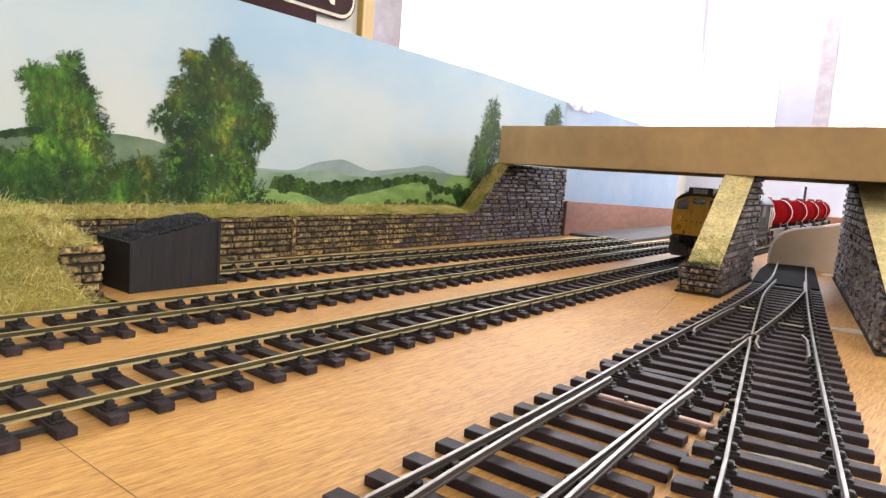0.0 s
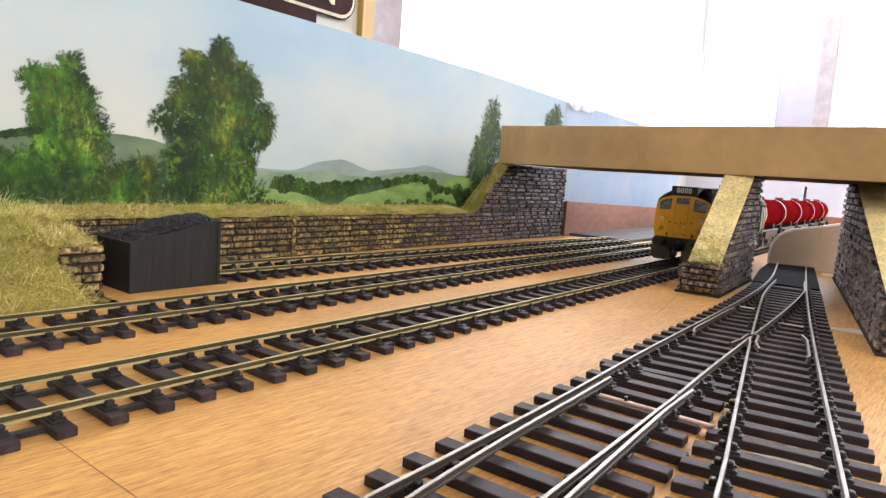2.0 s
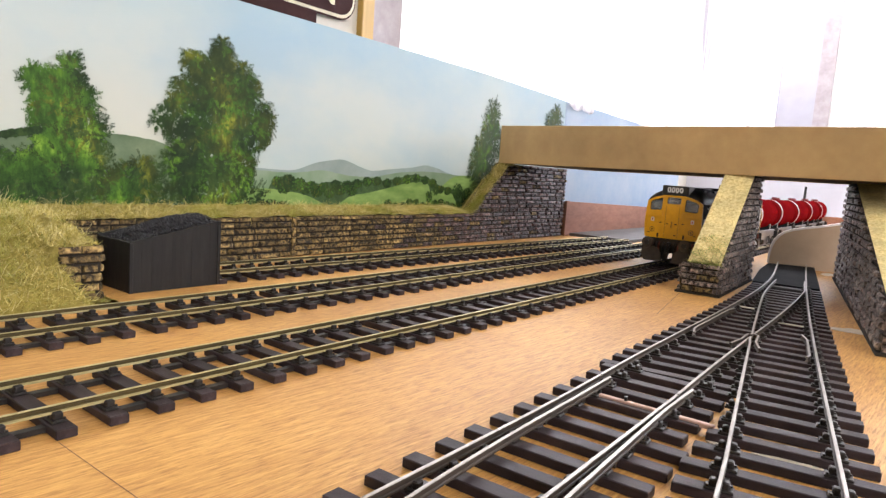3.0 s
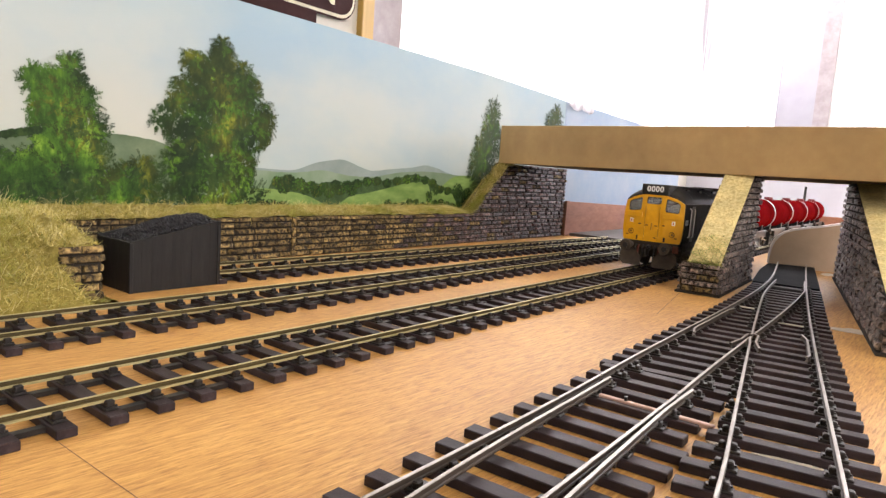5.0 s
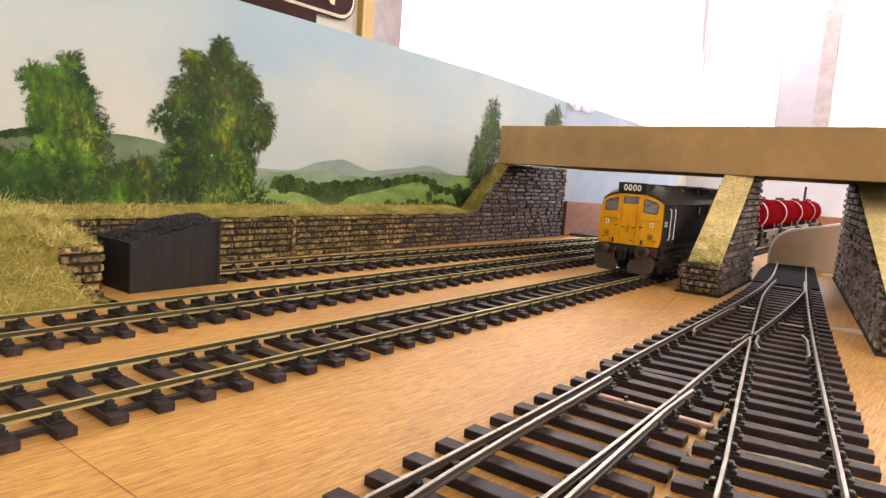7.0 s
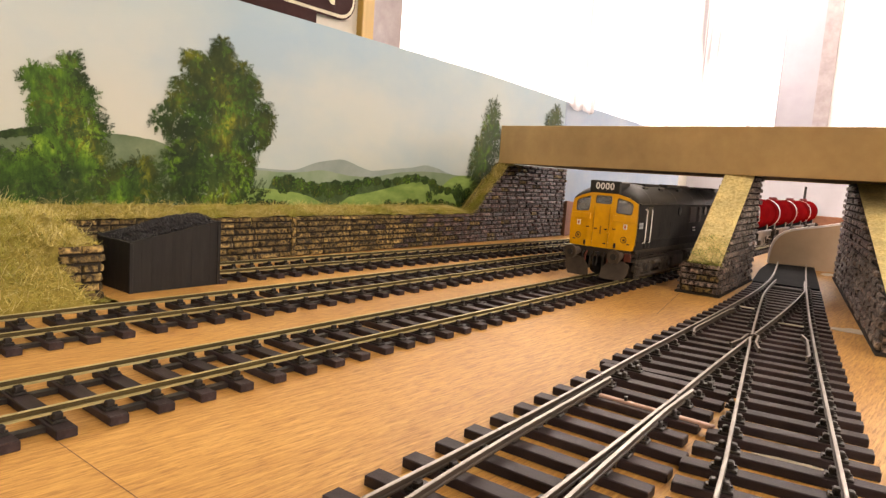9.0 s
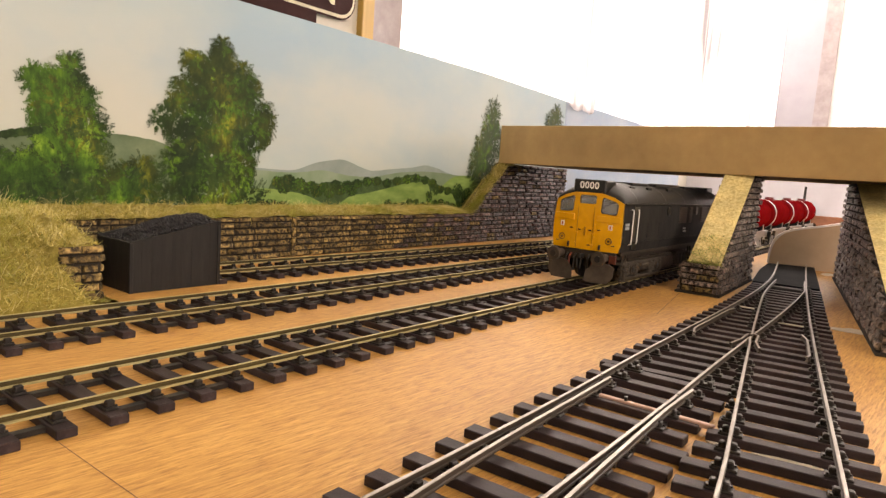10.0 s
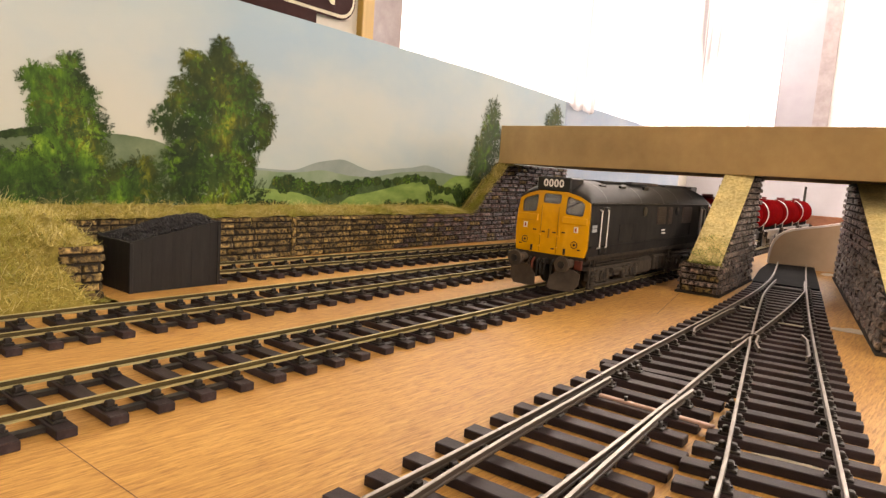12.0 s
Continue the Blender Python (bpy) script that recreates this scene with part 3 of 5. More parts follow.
    return tr


def lower_turnout():
    tr = thing("turnout", "nearer turnout blades with stretcher bar on dark sleepers", "railway turnout", "foreground turnouts")
    silver = "bright worn steel rail"
    rail("stock_rail", [(x, l_stock(x)) for x in steps(-90, 159)], tr, silver)
    rail("blade", [(x, l_stock(x) - 4.4 - 0.0004 * max(0, 110 - x) ** 2) for x in steps(-90, 160)], tr, silver)
    rail("blade", [(x, glide(x, [(-90, -138.6), (40, -136.6), (159, l_inner(160))])) for x in steps(-90, 159)], tr, silver)
    rail("stock_rail", [(x, -137.0 - 0.045 * max(0, 136 - x) - 0.0001 * max(0, 80 - x) ** 2) for x in steps(-90, 172)], tr, silver)
    x = -70.5
    while x < 196:
        low = -153.5 if x < 120 else -148.0
        mid = (low - 87) / 2
        put_sleeper(tr, x, mid, 1.5, -87 - low, (-102.6 - mid, -136 - mid, -143 - mid) if x < 60 else (-102.6 - mid, -136 - mid))
        x += 16.6
    web = bmesh.new()
    for i in range(16):
        xx = -71 + 15.9 * i
        box(web, xx + 3, xx + 13, -102.6, -99.6, 0.3, 2.0)
        if i % 3:
            box(web, xx + 3, xx + 13, -137, -134, 0.3, 2.0)
    tagged(part("sleeper_web", web, CHAIR, tr, "dark plastic webs joining the sleepers"), kind="stuff")
    bar = part("stretcher", boxes((145.4, 147.8, -153, -104, 2.4, 4.4, 0.3)), TIEBAR, tr, "pinkish stretcher bar between the blades")
    bm = bmesh.new()
    for x, y in ((146.6, -106), (146.6, -118), (146.6, -133)):
        cyl(bm, (x, y, 4.2), (x, y, 6.2), 0.8, 8)
    part("pin", bm, BLACK, tr, "small black pins of the stretcher bar")
    return tr


turnout()
lower_turnout()


def glue_patch(x, y, w, h, deg, seed):
    r = random.Random(seed)
    bm = bmesh.new()
    pts = [(w * (1 + 0.25 * r.uniform(-1, 1)) * math.cos(a), h * (1 + 0.25 * r.uniform(-1, 1)) * math.sin(a)) for a in [i * 6.2832 / 14 for i in range(14)]]
    prism(bm, pts, 0.05, 0.5)
    o = bm_object("glue_patch", bm, GLUE)
    o.matrix_world = at(x, y, 0, deg)
    return tagged(o, "pale dried glue patch on the plywood", "glue patch", "dried glue patches")


glue_patch(143, -156, 5, 5, 0, 1)
glue_patch(432, -172, 8, 15, 20, 2)
glue_patch(156, -175, 2.4, 11, 9, 3)
glue_patch(142, -180, 2.4, 11, 9, 4)
glue_patch(800, -112, 16, 8, 0, 5)
glue_patch(44, 184, 22, 7, 0, 6)

# pencil lines drawn on the plywood
PENCIL = mottled("pencil_line", (0.14, 0.08, 0.04), (0.26, 0.15, 0.07), 300, 0.6, 0)


def pencil_line(p, q, w=0.32):
    bm = bmesh.new()
    p, q = Vector(p), Vector(q)
    s = Vector((-(q - p).y, (q - p).x)).normalized() * w / 2
    vs = [bm.verts.new((a.x, a.y, 0.06)) for a in (p + s, q + s, q - s, p - s)]
    bm.faces.new(vs)
    tagged(bm_object("pencil_line", bm, PENCIL), "thin dark pencil line on the plywood", "pencil line", "pencil lines")


pencil_line((-23, -1), (-23, -80))
pencil_line((360, -56), (475, -36), 0.5)

# ---- stone walls, piers and bridge ----
def stone_meshes(n=6):
    out = []
    r = random.Random(31)
    for i in range(n):
        bm = bmesh.new()
        box(bm, 0.03, 0.97, 0, 1, 0.13, 0.87)
        bmesh.ops.inset_region(bm, faces=[f for f in bm.faces if all(v.co.y < 0.01 for v in f.verts)], thickness=0.13, depth=0)
        for v in bm.verts:
            if v.co.y < 0.01:
                edge = v.co.x < 0.07 or v.co.x > 0.93 or v.co.z < 0.17 or v.co.z > 0.83
                v.co.y = (0.55 if edge else 0.0) + r.uniform(-0.12, 0.2)
                v.co.x += r.uniform(-0.015, 0.015)
                v.co.z += r.uniform(-0.05, 0.05)
        bm.transform(Matrix.Diagonal((1 / MM, 1 / MM, 1 / MM, 1)))
        o = bm_object("stone", bm, STONE)
        me = o.data
        bpy.data.objects.remove(o)
        out.append(me)
    return out


STONES = stone_meshes()
STONES_DARK = [m.copy() for m in STONES]
for m_ in STONES_DARK:
    m_.materials[0] = STONE_DARK
STONES_PURPLE = [m.copy() for m in STONES]
for m_ in STONES_PURPLE:
    m_.materials[0] = STONE_PURPLE
srng = random.Random(12)


def stones(parent, m, length, top, bottom=0.0, course=5.8, lo=13, hi=23, dark=None, start=0.0, proud=2.8, purple=False):
    """Courses of stones on the face y=0 of the local frame m (x along, -y outwards), under the profile top(x)."""
    j = 0
    z = bottom
    while z < 130:
        x = start - srng.uniform(0, 8)
        any_ = False
        while x < length:
            w = srng.uniform(lo, hi)
            a, b = max(x, start), min(x + w, length)
            h = min(top(a), top(b), top((a + b) / 2))
            while b - a > 4 and h < z + course * 0.62:
                if top(a) > top(b):
                    b -= 2
                else:
                    a += 2
                h = min(top(a), top(b))
            if b - a > 3 and h >= z + course * 0.6:
                any_ = True
                d = proud * srng.uniform(0.65, 1.25)
                me = srng.choice((STONES_PURPLE if purple else STONES_DARK) if dark and dark((a + b) / 2, z) else STONES)
                o = new("stone", me)
                o.parent = parent
                o.matrix_local = m @ at(a, -d, z) @ Matrix.Diagonal(((b - a) * MM * 1.0, (d + 0.6) * MM, min(course, h - z + 0.3) * MM, 1))
            x += w
        j += 1
        z += course
        if not any_ and j > 3:
            break


def wall_top(x):
    """Top of the retaining wall and wing by plan x."""
    if x < 596:
        return 39.0
    if x < 676:
        return 39 + (x - 596) / 80 * 70
    return 109.0


rw = thing("wall_retaining", "weathered brown stone retaining wall with recessed dark joints", "stone wall", kind="structure")
bm = bmesh.new()
prism(bm, [(84, 0), (598, 0), (598, 38.6), (84, 38.6)], WALL_Y, WALL_Y + 12, "y")
part("wall_core", bm, MORTAR, rw)
stones(rw, at(0, WALL_Y, 0), 300, lambda x: 39, start=84, lo=13, hi=28)
stones(rw, at(0, WALL_Y, 0), 597, lambda x: 39, start=304, lo=13, hi=28, dark=lambda x, z: srng.random() < (x - 400) / 220, purple=True)
for px in (302,):
    bm = bmesh.new()
    for z in range(6):
        box(bm, px - 2.2, px + 2.2, WALL_Y - 2.6, WALL_Y, z * 6.5 + 0.3, z * 6.5 + 6.2, 0.4)
    part("pilaster", bm, STONE, rw)
rw2 = thing("wall_abutment", "sooty dark stone bridge abutment with a sloping wing", "stone wall", kind="structure")
bm = bmesh.new()
prism(bm, [(598, 0), (862, 0), (862, 109), (676, 109), (598, 39)], WALL_Y, WALL_Y + 16, "y")
part("wall_core", bm, MORTAR, rw2)
stones(rw2, at(0, WALL_Y, 0), 862, wall_top, start=598, lo=16, hi=30, dark=lambda x, z: srng.random() < 0.92, purple=True)

# wing wall that closes the recess by the coal bin
wg = thing("wall_wing", "brown stone end of the retaining wall under straw grass", "stone wall", kind="structure")
bm = bmesh.new()
prism(bm, [(188, 0), (290, 0), (290, 38.5), (240, 38.5), (188, 33)], 54, 77, "x")
part("wall_core", bm, MORTAR, wg)
stones(wg, at(53, 188, 0), 24.5, lambda x: 34, lo=9, hi=20)
stones(wg, at(77, 188, 0, 90), 94, lambda x: 34 + min(5, x * 0.1), lo=14, hi=24)


def grass_blades(name, n, spot, label, lo=3, hi=8, lean=0.9, seed=1, width=0.28, mat=None):
    """Many thin fibres as one mesh; spot(r) gives a root point and an outward way."""
    r = random.Random(seed)
    vs, fs = [], []
    for i in range(n):
        p, up = spot(r)
        h = r.uniform(lo, hi) * (0.75 + 0.7 * max(-0.5, noise.noise(Vector(p) / 9.0)))
        d = Vector((r.gauss(0, lean), r.gauss(0, lean), r.gauss(0, 0.35))) + up
        d = d.normalized() * h
        s = Vector((r.uniform(-1, 1), r.uniform(-1, 1), 0.3 * r.uniform(-1, 1))).normalized() * width
        bend = Vector((r.gauss(0, 0.3), r.gauss(0, 0.3), -0.25)) * h * 0.5
        k = len(vs)
        p = Vector(p)
        mid = p + d * 0.55
        vs += [tuple((p - s) * MM), tuple((p + s) * MM), tuple((mid + s * 0.8) * MM), tuple((mid - s * 0.8) * MM), tuple((p + d + bend) * MM)]
        fs += [(k, k + 1, k + 2, k + 3), (k + 3, k + 2, k + 4)]
    me = bpy.data.meshes.new(name)
    me.from_pydata(vs, [], fs)
    me.materials.append(mat or STRAW)
    return tagged(new(name, me), label, "grass", kind="stuff")


def lumpy(x, y, s=30.0):
    return noise.noise(Vector((x / s, y / s, 3.1)))


def mound_z(x, y):
    """Height of the grassy bank left of the wing wall."""
    edge = min(1.0, max(0.0, (y - 172 - 5 * lumpy(x, 0, 25)) / 60))
    h = 47 * (edge ** 0.6) if edge > 0 else 0
    fall = min(1.0, max(0.0, (84 - x) / 16))
    if y < 236:
        fall = min(1.0, max(0.0, (70 + 3 * lumpy(x, y, 12) - x) / 15))
    h = h + 3 * lumpy(x, y)
    if y > 236:
        h = max(h * fall, 0) + (1 - fall) * 40
    else:
        h *= fall
        if y > 188.5 and 50 < x < 77:
            h = max(h, 34.6 + 0.1 * (y - 188) + 1.2 * lumpy(x, y, 9))
    return max(h, 0.0)


def mound():
    bm = bmesh.new()
    nx, ny = 144, 44
    grid = []
    for i in range(nx + 1):
        x = -420 + (84 + 420) * i / nx
        row = []
        for j in range(ny + 1):
            y = 166 + (321 - 166) * j / ny
            row.append(bm.verts.new((x, y, mound_z(x, y) if 0 < j else 0.0)))
        grid.append(row)
    for i in range(nx):
        for j in range(ny):
            bm.faces.new((grid[i][j], grid[i + 1][j], grid[i + 1][j + 1], grid[i][j + 1]))
    return tagged(bm_object("ground_bank", bm, TURF, smooth=True), "straw-coloured grassy bank beside the wall", "bank", kind="structure")


mound()


def strip_z(x, y):
    k = (y - WALL_Y) / (BACK_Y - WALL_Y)
    base = wall_top(x) if x < 690 else 109
    rise = 7 * k ** 0.7
    if x > 590:
        rise -= 40 * max(0.0, k - 0.12) * min(1, (x - 590) / 25)
    return base + 1 + rise + 1.6 * lumpy(x, y, 14)


def strip():
    bm = bmesh.new()
    grid = []
    for i in range(101):
        x = 78 + (690 - 78) * i / 100
        grid.append([bm.verts.new((x, WALL_Y - 0.5 + (BACK_Y - WALL_Y + 0.2) * j / 8, strip_z(x, WALL_Y + (BACK_Y - WALL_Y) * j / 8))) for j in range(9)] )
    for a, b in zip(grid[:-1], grid[1:]):
        for j in range(8):
            bm.faces.new((a[j], b[j], b[j + 1], a[j + 1]))
    return tagged(bm_object("ground_wall_top", bm, TURF, smooth=True), "straw grass strip along the wall top", "bank", kind="structure")


strip()


def spot_mound(r):
    while True:
        x, y = r.uniform(-60, 78) if r.random() < 0.88 else r.uniform(-300, -60), r.uniform(170, 318)
        z = mound_z(x, y)
        if z > 0.6 or y > 180:
            return (x, y, z - 0.4), Vector((0.1, -0.5, 0.7))


def spot_strip(r):
    x = r.uniform(80, 672)
    y = WALL_Y - 1.5 + (BACK_Y - WALL_Y) * r.random() ** 1.6
    return (x, y, strip_z(x, max(y, WALL_Y)) - 0.4), Vector((0.0, -0.35, 0.55))


grass_blades("grass_bank", 34000, spot_mound, "dry straw-coloured static grass on the bank", 3.5, 13, 0.95, 2, 0.17)
grass_blades("grass_fringe", 22000, spot_strip, "dry straw-coloured grass fringe along the wall top", 3, 13, 1.1, 3, 0.17)


PALE_STRAW = mottled("pale_straw_fibre", (0.5, 0.42, 0.16), (0.9, 0.8, 0.45), 200, 0.8, 0, per="island", amount=0.3)
grass_blades("grass_strands", 1500, spot_mound, "long pale straw strands on the bank", 12, 24, 1.1, 14, 0.14, PALE_STRAW)
grass_blades("grass_strands", 1500, spot_strip, "long pale straw strands along the wall top", 9, 20, 1.2, 15, 0.14, PALE_STRAW)
grass_blades("grass_moss", 5000, spot_mound, "shorter green-tinted fibres in the bank", 3, 7, 0.9, 16, 0.2, GREEN_GRASS)


def wedge(name, label, m, width, plinth, run, back, height=109.0, foot=2.0, inset=0.0):
    """A bridge support with a plinth and a long sloping face; x runs under the deck, y across."""
    w = width / 2
    th = thing(name, label, "bridge pier", "bridge supports", m=m)

    def top(x):
        return plinth + (height - plinth) * min(1.0, x / run)
    bm = bmesh.new()
    prism(bm, [(0.5, 0), (back, 0), (back, height), (run, height), (0.5, plinth)], -w + 1, w - 1 - inset, "y")
    if inset:
        box(bm, 0.5, back, w - 2 - inset, w - 1, 0, plinth)
    part("core", bm, MORTAR, th)
    part("footing", boxes((-1.5, back, -w - 2.2, w + 2.2, 0.0, foot, 0.3)), MORTAR, th, "dark footing strip")
    stones(th, at(0, -w + 1, 0), back, lambda x: top(x) - 1, bottom=foot, course=6.0, lo=11, hi=22, dark=lambda x, z: True)
    stones(th, at(back, w - 1 - inset, 0, 180), back, lambda x: top(back - x) - 1, bottom=plinth if inset else foot, course=6.0 if inset else 6.6, lo=11 if inset else 18, hi=22 if inset else 34, dark=lambda x, z: True)
    if inset:
        stones(th, at(back, w - 1, 0, 180), back, lambda x: plinth - 0.5, bottom=foot, course=6.0, lo=11, hi=22, dark=lambda x, z: True)
    stones(th, at(0.5, w - 0.5, 0, -90), width - 1, lambda x: plinth, bottom=foot, course=5.4, lo=8, hi=16, dark=lambda x, z: srng.random() < 0.88)
    # rough sloping cap
    bm = bmesh.new()
    n, k = 36, 8
    grid = []
    r = random.Random(5)
    for i in range(n + 1):
        x = run * i / n
        row = []
        for j in range(k + 1):
            y = -w + 0.2 + (2 * w - 0.4 - inset) * j / k
            edge = 1.0 if 0 < j < k else 0.0
            row.append(bm.verts.new((x - 0.8, y, top(x) + 0.5 + edge * (0.8 + 0.7 * noise.noise(Vector((x / 5, y / 5, width)))))))
        grid.append(row)
    for i in range(n):
        for j in range(k):
            bm.faces.new((grid[i][j], grid[i + 1][j], grid[i + 1][j + 1], grid[i][j + 1]))
    part("sloping_cap", bm, FOAM, th, "rough straw-yellow sloping cap")
    return th, top


PIER_M = at(481, -49, 0, 2.5)
wedge("bridge_pier", "dark stone bridge pier with a yellow sloping front", PIER_M, 34, 28, 108, 152, inset=6.0)
ABUT_M = at(366, -219.3, 0, 9.8)
wedge("bridge_abutment", "dark stone bridge abutment with a yellow sloping front", ABUT_M, 56, 34, 306, 412)


def spot_on(m, w, run, p0, span):
    def f(r):
        x = span * r.random() ** 1.7
        y = r.uniform(-w, w - 7)
        z = p0 + (109 - p0) * min(1, x / run)
        q = m @ Vector((x * MM, y * MM, z * MM))
        return tuple(q / MM), Vector((-0.7, -0.1, 0.4))
    return f


grass_blades("grass_tuft", 2800, spot_on(PIER_M, 16, 108, 28, 30), "sparse green and straw grass tuft on the pier slope", 3, 8, 0.9, 8, 0.22, GREEN_GRASS)
grass_blades("grass_tuft", 500, spot_on(ABUT_M, 27, 306, 34, 60), "sparse straw grass tuft on the abutment slope", 2, 5, 0.8, 9, 0.2)


def spot_edge(r):
    x = r.uniform(596, 690)
    return (x, WALL_Y + r.uniform(-4, 10), wall_top(x) + r.uniform(-3, 5)), Vector((-0.4, -0.5, 0.4))


grass_blades("grass_edge", 9000, spot_edge, "straw grass on the sloping wing of the abutment", 4, 11, 0.9, 10, 0.25)

# bridge deck
dv = DK1 - DK0
ANG = math.degrees(math.atan2(dv.y, dv.x))
deck = thing("bridge_deck", "plain tan hardboard bridge deck with dark underside", "bridge deck", m=at(DK0.x, DK0.y, 0, ANG))
bm = bmesh.new()
prism(bm, [(-8, DECK_Z0), (560, DECK_Z0), (560, DECK_Z1 - 7.5), (-8, DECK_Z1)], -2, 2, "y")
bmesh.ops.bevel(bm, geom=bm.edges[:], offset=0.5, segments=1, affect="EDGES")
part("front_panel", bm, HARDBOARD, deck)
part("rear_panel", boxes((-8, 560, 178, 182, DECK_Z0, DECK_Z1, 0.5)), HARDBOARD, deck)
part("deck_slab", boxes((-8, 560, 2, 178, DECK_Z0 + 0.3, DECK_Z0 + 6)), DECK_SHADE, deck, "rough underside board, darkened for the shade below the deck")

# curved hardboard screen at the end of the turnout
bm = bmesh.new()
top = [(0, 4), (0.2, 14), (1.6, 25), (4.6, 34), (9, 40.5), (15, 45.6), (24, 49.6), (36, 52.6), (54, 56.4), (76, 62), (120, 72)]
prism(bm, [(0, 0)] + top + [(120, 0)], -2, 2, "y")
sc = thing("curved_screen", "tan hardboard screen with a rounded top corner and pale edge", "screen board", m=at(819, -40, 0, -74.7))
part("board", bm, PALE_BOARD, sc)
bm = bmesh.new()
a_ = [[bm.verts.new((x + dx, y, z + dz)) for y, dx, dz in ((-3.2, -1.2, 0.5), (3.0, -1.2, 0.5), (3.0, 0.6, -1.6), (-3.2, 0.6, -1.6))] for x, z in top]
for p_, q_ in zip(a_[:-1], a_[1:]):
    for j_ in range(4):
        bm.faces.new((p_[j_], p_[(j_ + 1) % 4], q_[(j_ + 1) % 4], q_[j_]))
part("edge_strip", bm, WHITEPLAIN, sc, "pale rounded top edge")

# red-brown fascia round the far end, grey card strip beside the siding
fb = thing("fascia_board", "red-brown hardboard fascia along the back edge", "fascia board")
bm = bmesh.new()
prism(bm, [(866, 0), (1960, 0), (1960, 41), (1420, 42), (866, 57)], WALL_Y - 2, WALL_Y + 3, "y")
part("long_board", bm, FASCIA, fb)
part("end_board", boxes((1960, 1965, -400, 286, 0, 41, 0.5)), FASCIA, fb)
part("edge_post", boxes((863.5, 873, WALL_Y - 6, WALL_Y - 2.2, 0, 58, 0.4)), FASCIA, fb, "darker end batten")
tagged(bm_object("card_strip", boxes((880, 1500, 172, 276, 0, 5, 0.5)), STRIP_CARD), "dark grey card strip beside the siding end", "card strip")
bm = bmesh.new()
cyl(bm, (0, 0, 0), (0, 0, 119), 4.5, 12, 3.2)
cyl(bm, (0, 0, 0), (0, 0, 4), 9, 12)
o = bm_object("round_post", bm, BLACK)
o.matrix_world = at(1940, 96, 0)
tagged(o, "plain dark grey round post standing on the board", "post")

# coal bin
cb = thing("coal_bin", "black boarded coal bin heaped with coal", "coal bin", m=at(100, 197, 0))
for i in range(9):
    x = i * 7.1
    bm = bmesh.new()
    h0, h1 = 33.5 + 12.5 * (i / 9) ** 1.0, 33.5 + 12.5 * ((i + 1) / 9)
    prism(bm, [(x, 0.0), (x + 7.05, 0.0), (x + 7.05, h1), (x, h0)], srng.uniform(-0.15, 0.05), 2.4, "y")
    part("board", bm, COAL_BIN, cb)
for i in range(9):
    x = i * 7.1
    bm = bmesh.new()
    prism(bm, [(x, 0.0), (x + 6.9, 0.0), (x + 6.9, 34 + 12.5 * (i + 1) / 9), (x, 34 + 12.5 * i / 9)], 44, 46, "y")
    part("board", bm, COAL_BIN, cb)
for x0, h in ((-0.6, 33), (61.9, 46)):
    for i in range(6):
        bm = bmesh.new()
        y = 2.4 + i * 6.95
        prism(bm, [(y, 0), (y + 6.8, 0), (y + 6.8, h + srng.uniform(-0.4, 0.4)), (y, h + srng.uniform(-0.4, 0.4))], x0, x0 + 2.4, "x")
        part("board", bm, COAL_BIN, cb)
part("corner_post", boxes((-1.2, 1.2, -0.9, 1.2, 0, 33, 0.2)), COAL_BIN, cb)
part("corner_post", boxes((62.6, 65, -0.9, 1.2, 0, 46, 0.2)), COAL_BIN, cb)


def coal_heap():
    r = random.Random(3)
    vs, fs = [], []
    bm = bmesh.new()
    def hz(x, y):
        return 31.2 + 12.5 * x / 64 + 7.5 * math.sin(min(1, x / 40) * math.pi / 2) * math.sin(math.pi * min(1, max(0, (y + 6) / 56))) * (1 - 0.3 * max(0, (x - 44) / 20))
    grid = [[bm.verts.new((x, y, hz(x, y) - 1)) for y in (2.4, 10, 20, 30, 38, 44)] for x in (1.8, 10, 20, 30, 40, 50, 62)]
    for a, b in zip(grid[:-1], grid[1:]):
        for j in range(5):
            bm.faces.new((a[j], b[j], b[j + 1], a[j + 1]))
    for i in range(1500):
        x, y = r.uniform(2, 62), r.uniform(2, 44)
        s = r.uniform(0.7, 1.8)
        c = Vector((x, y, hz(x, y) + r.uniform(-0.6, 0.5)))
        pts = [c + Vector((r.uniform(0.5, 1) * dx, r.uniform(0.5, 1) * dy, r.uniform(0.5, 1) * dz)) * s for dx, dy, dz in ((1, 0, 0), (-1, 0, 0), (0, 1, 0), (0, -1, 0), (0, 0, 1), (0, 0, -1))]
        k = len(vs)
        vs += [tuple(p * MM) for p in pts]
        fs += [(k + a, k + b, k + c_) for a, b, c_ in ((0, 2, 4), (2, 1, 4), (1, 3, 4), (3, 0, 4), (2, 0, 5), (1, 2, 5), (3, 1, 5), (0, 3, 5))]
    bed = part("coal_bed", bm, COAL, cb)
    me = bpy.data.meshes.new("coal")
    me.from_pydata(vs, [], fs)
    me.materials.append(COAL)
    o = new("coal", me)
    o.parent = cb
    tagged(o, "heap of small black coal lumps", kind="stuff")


coal_heap()

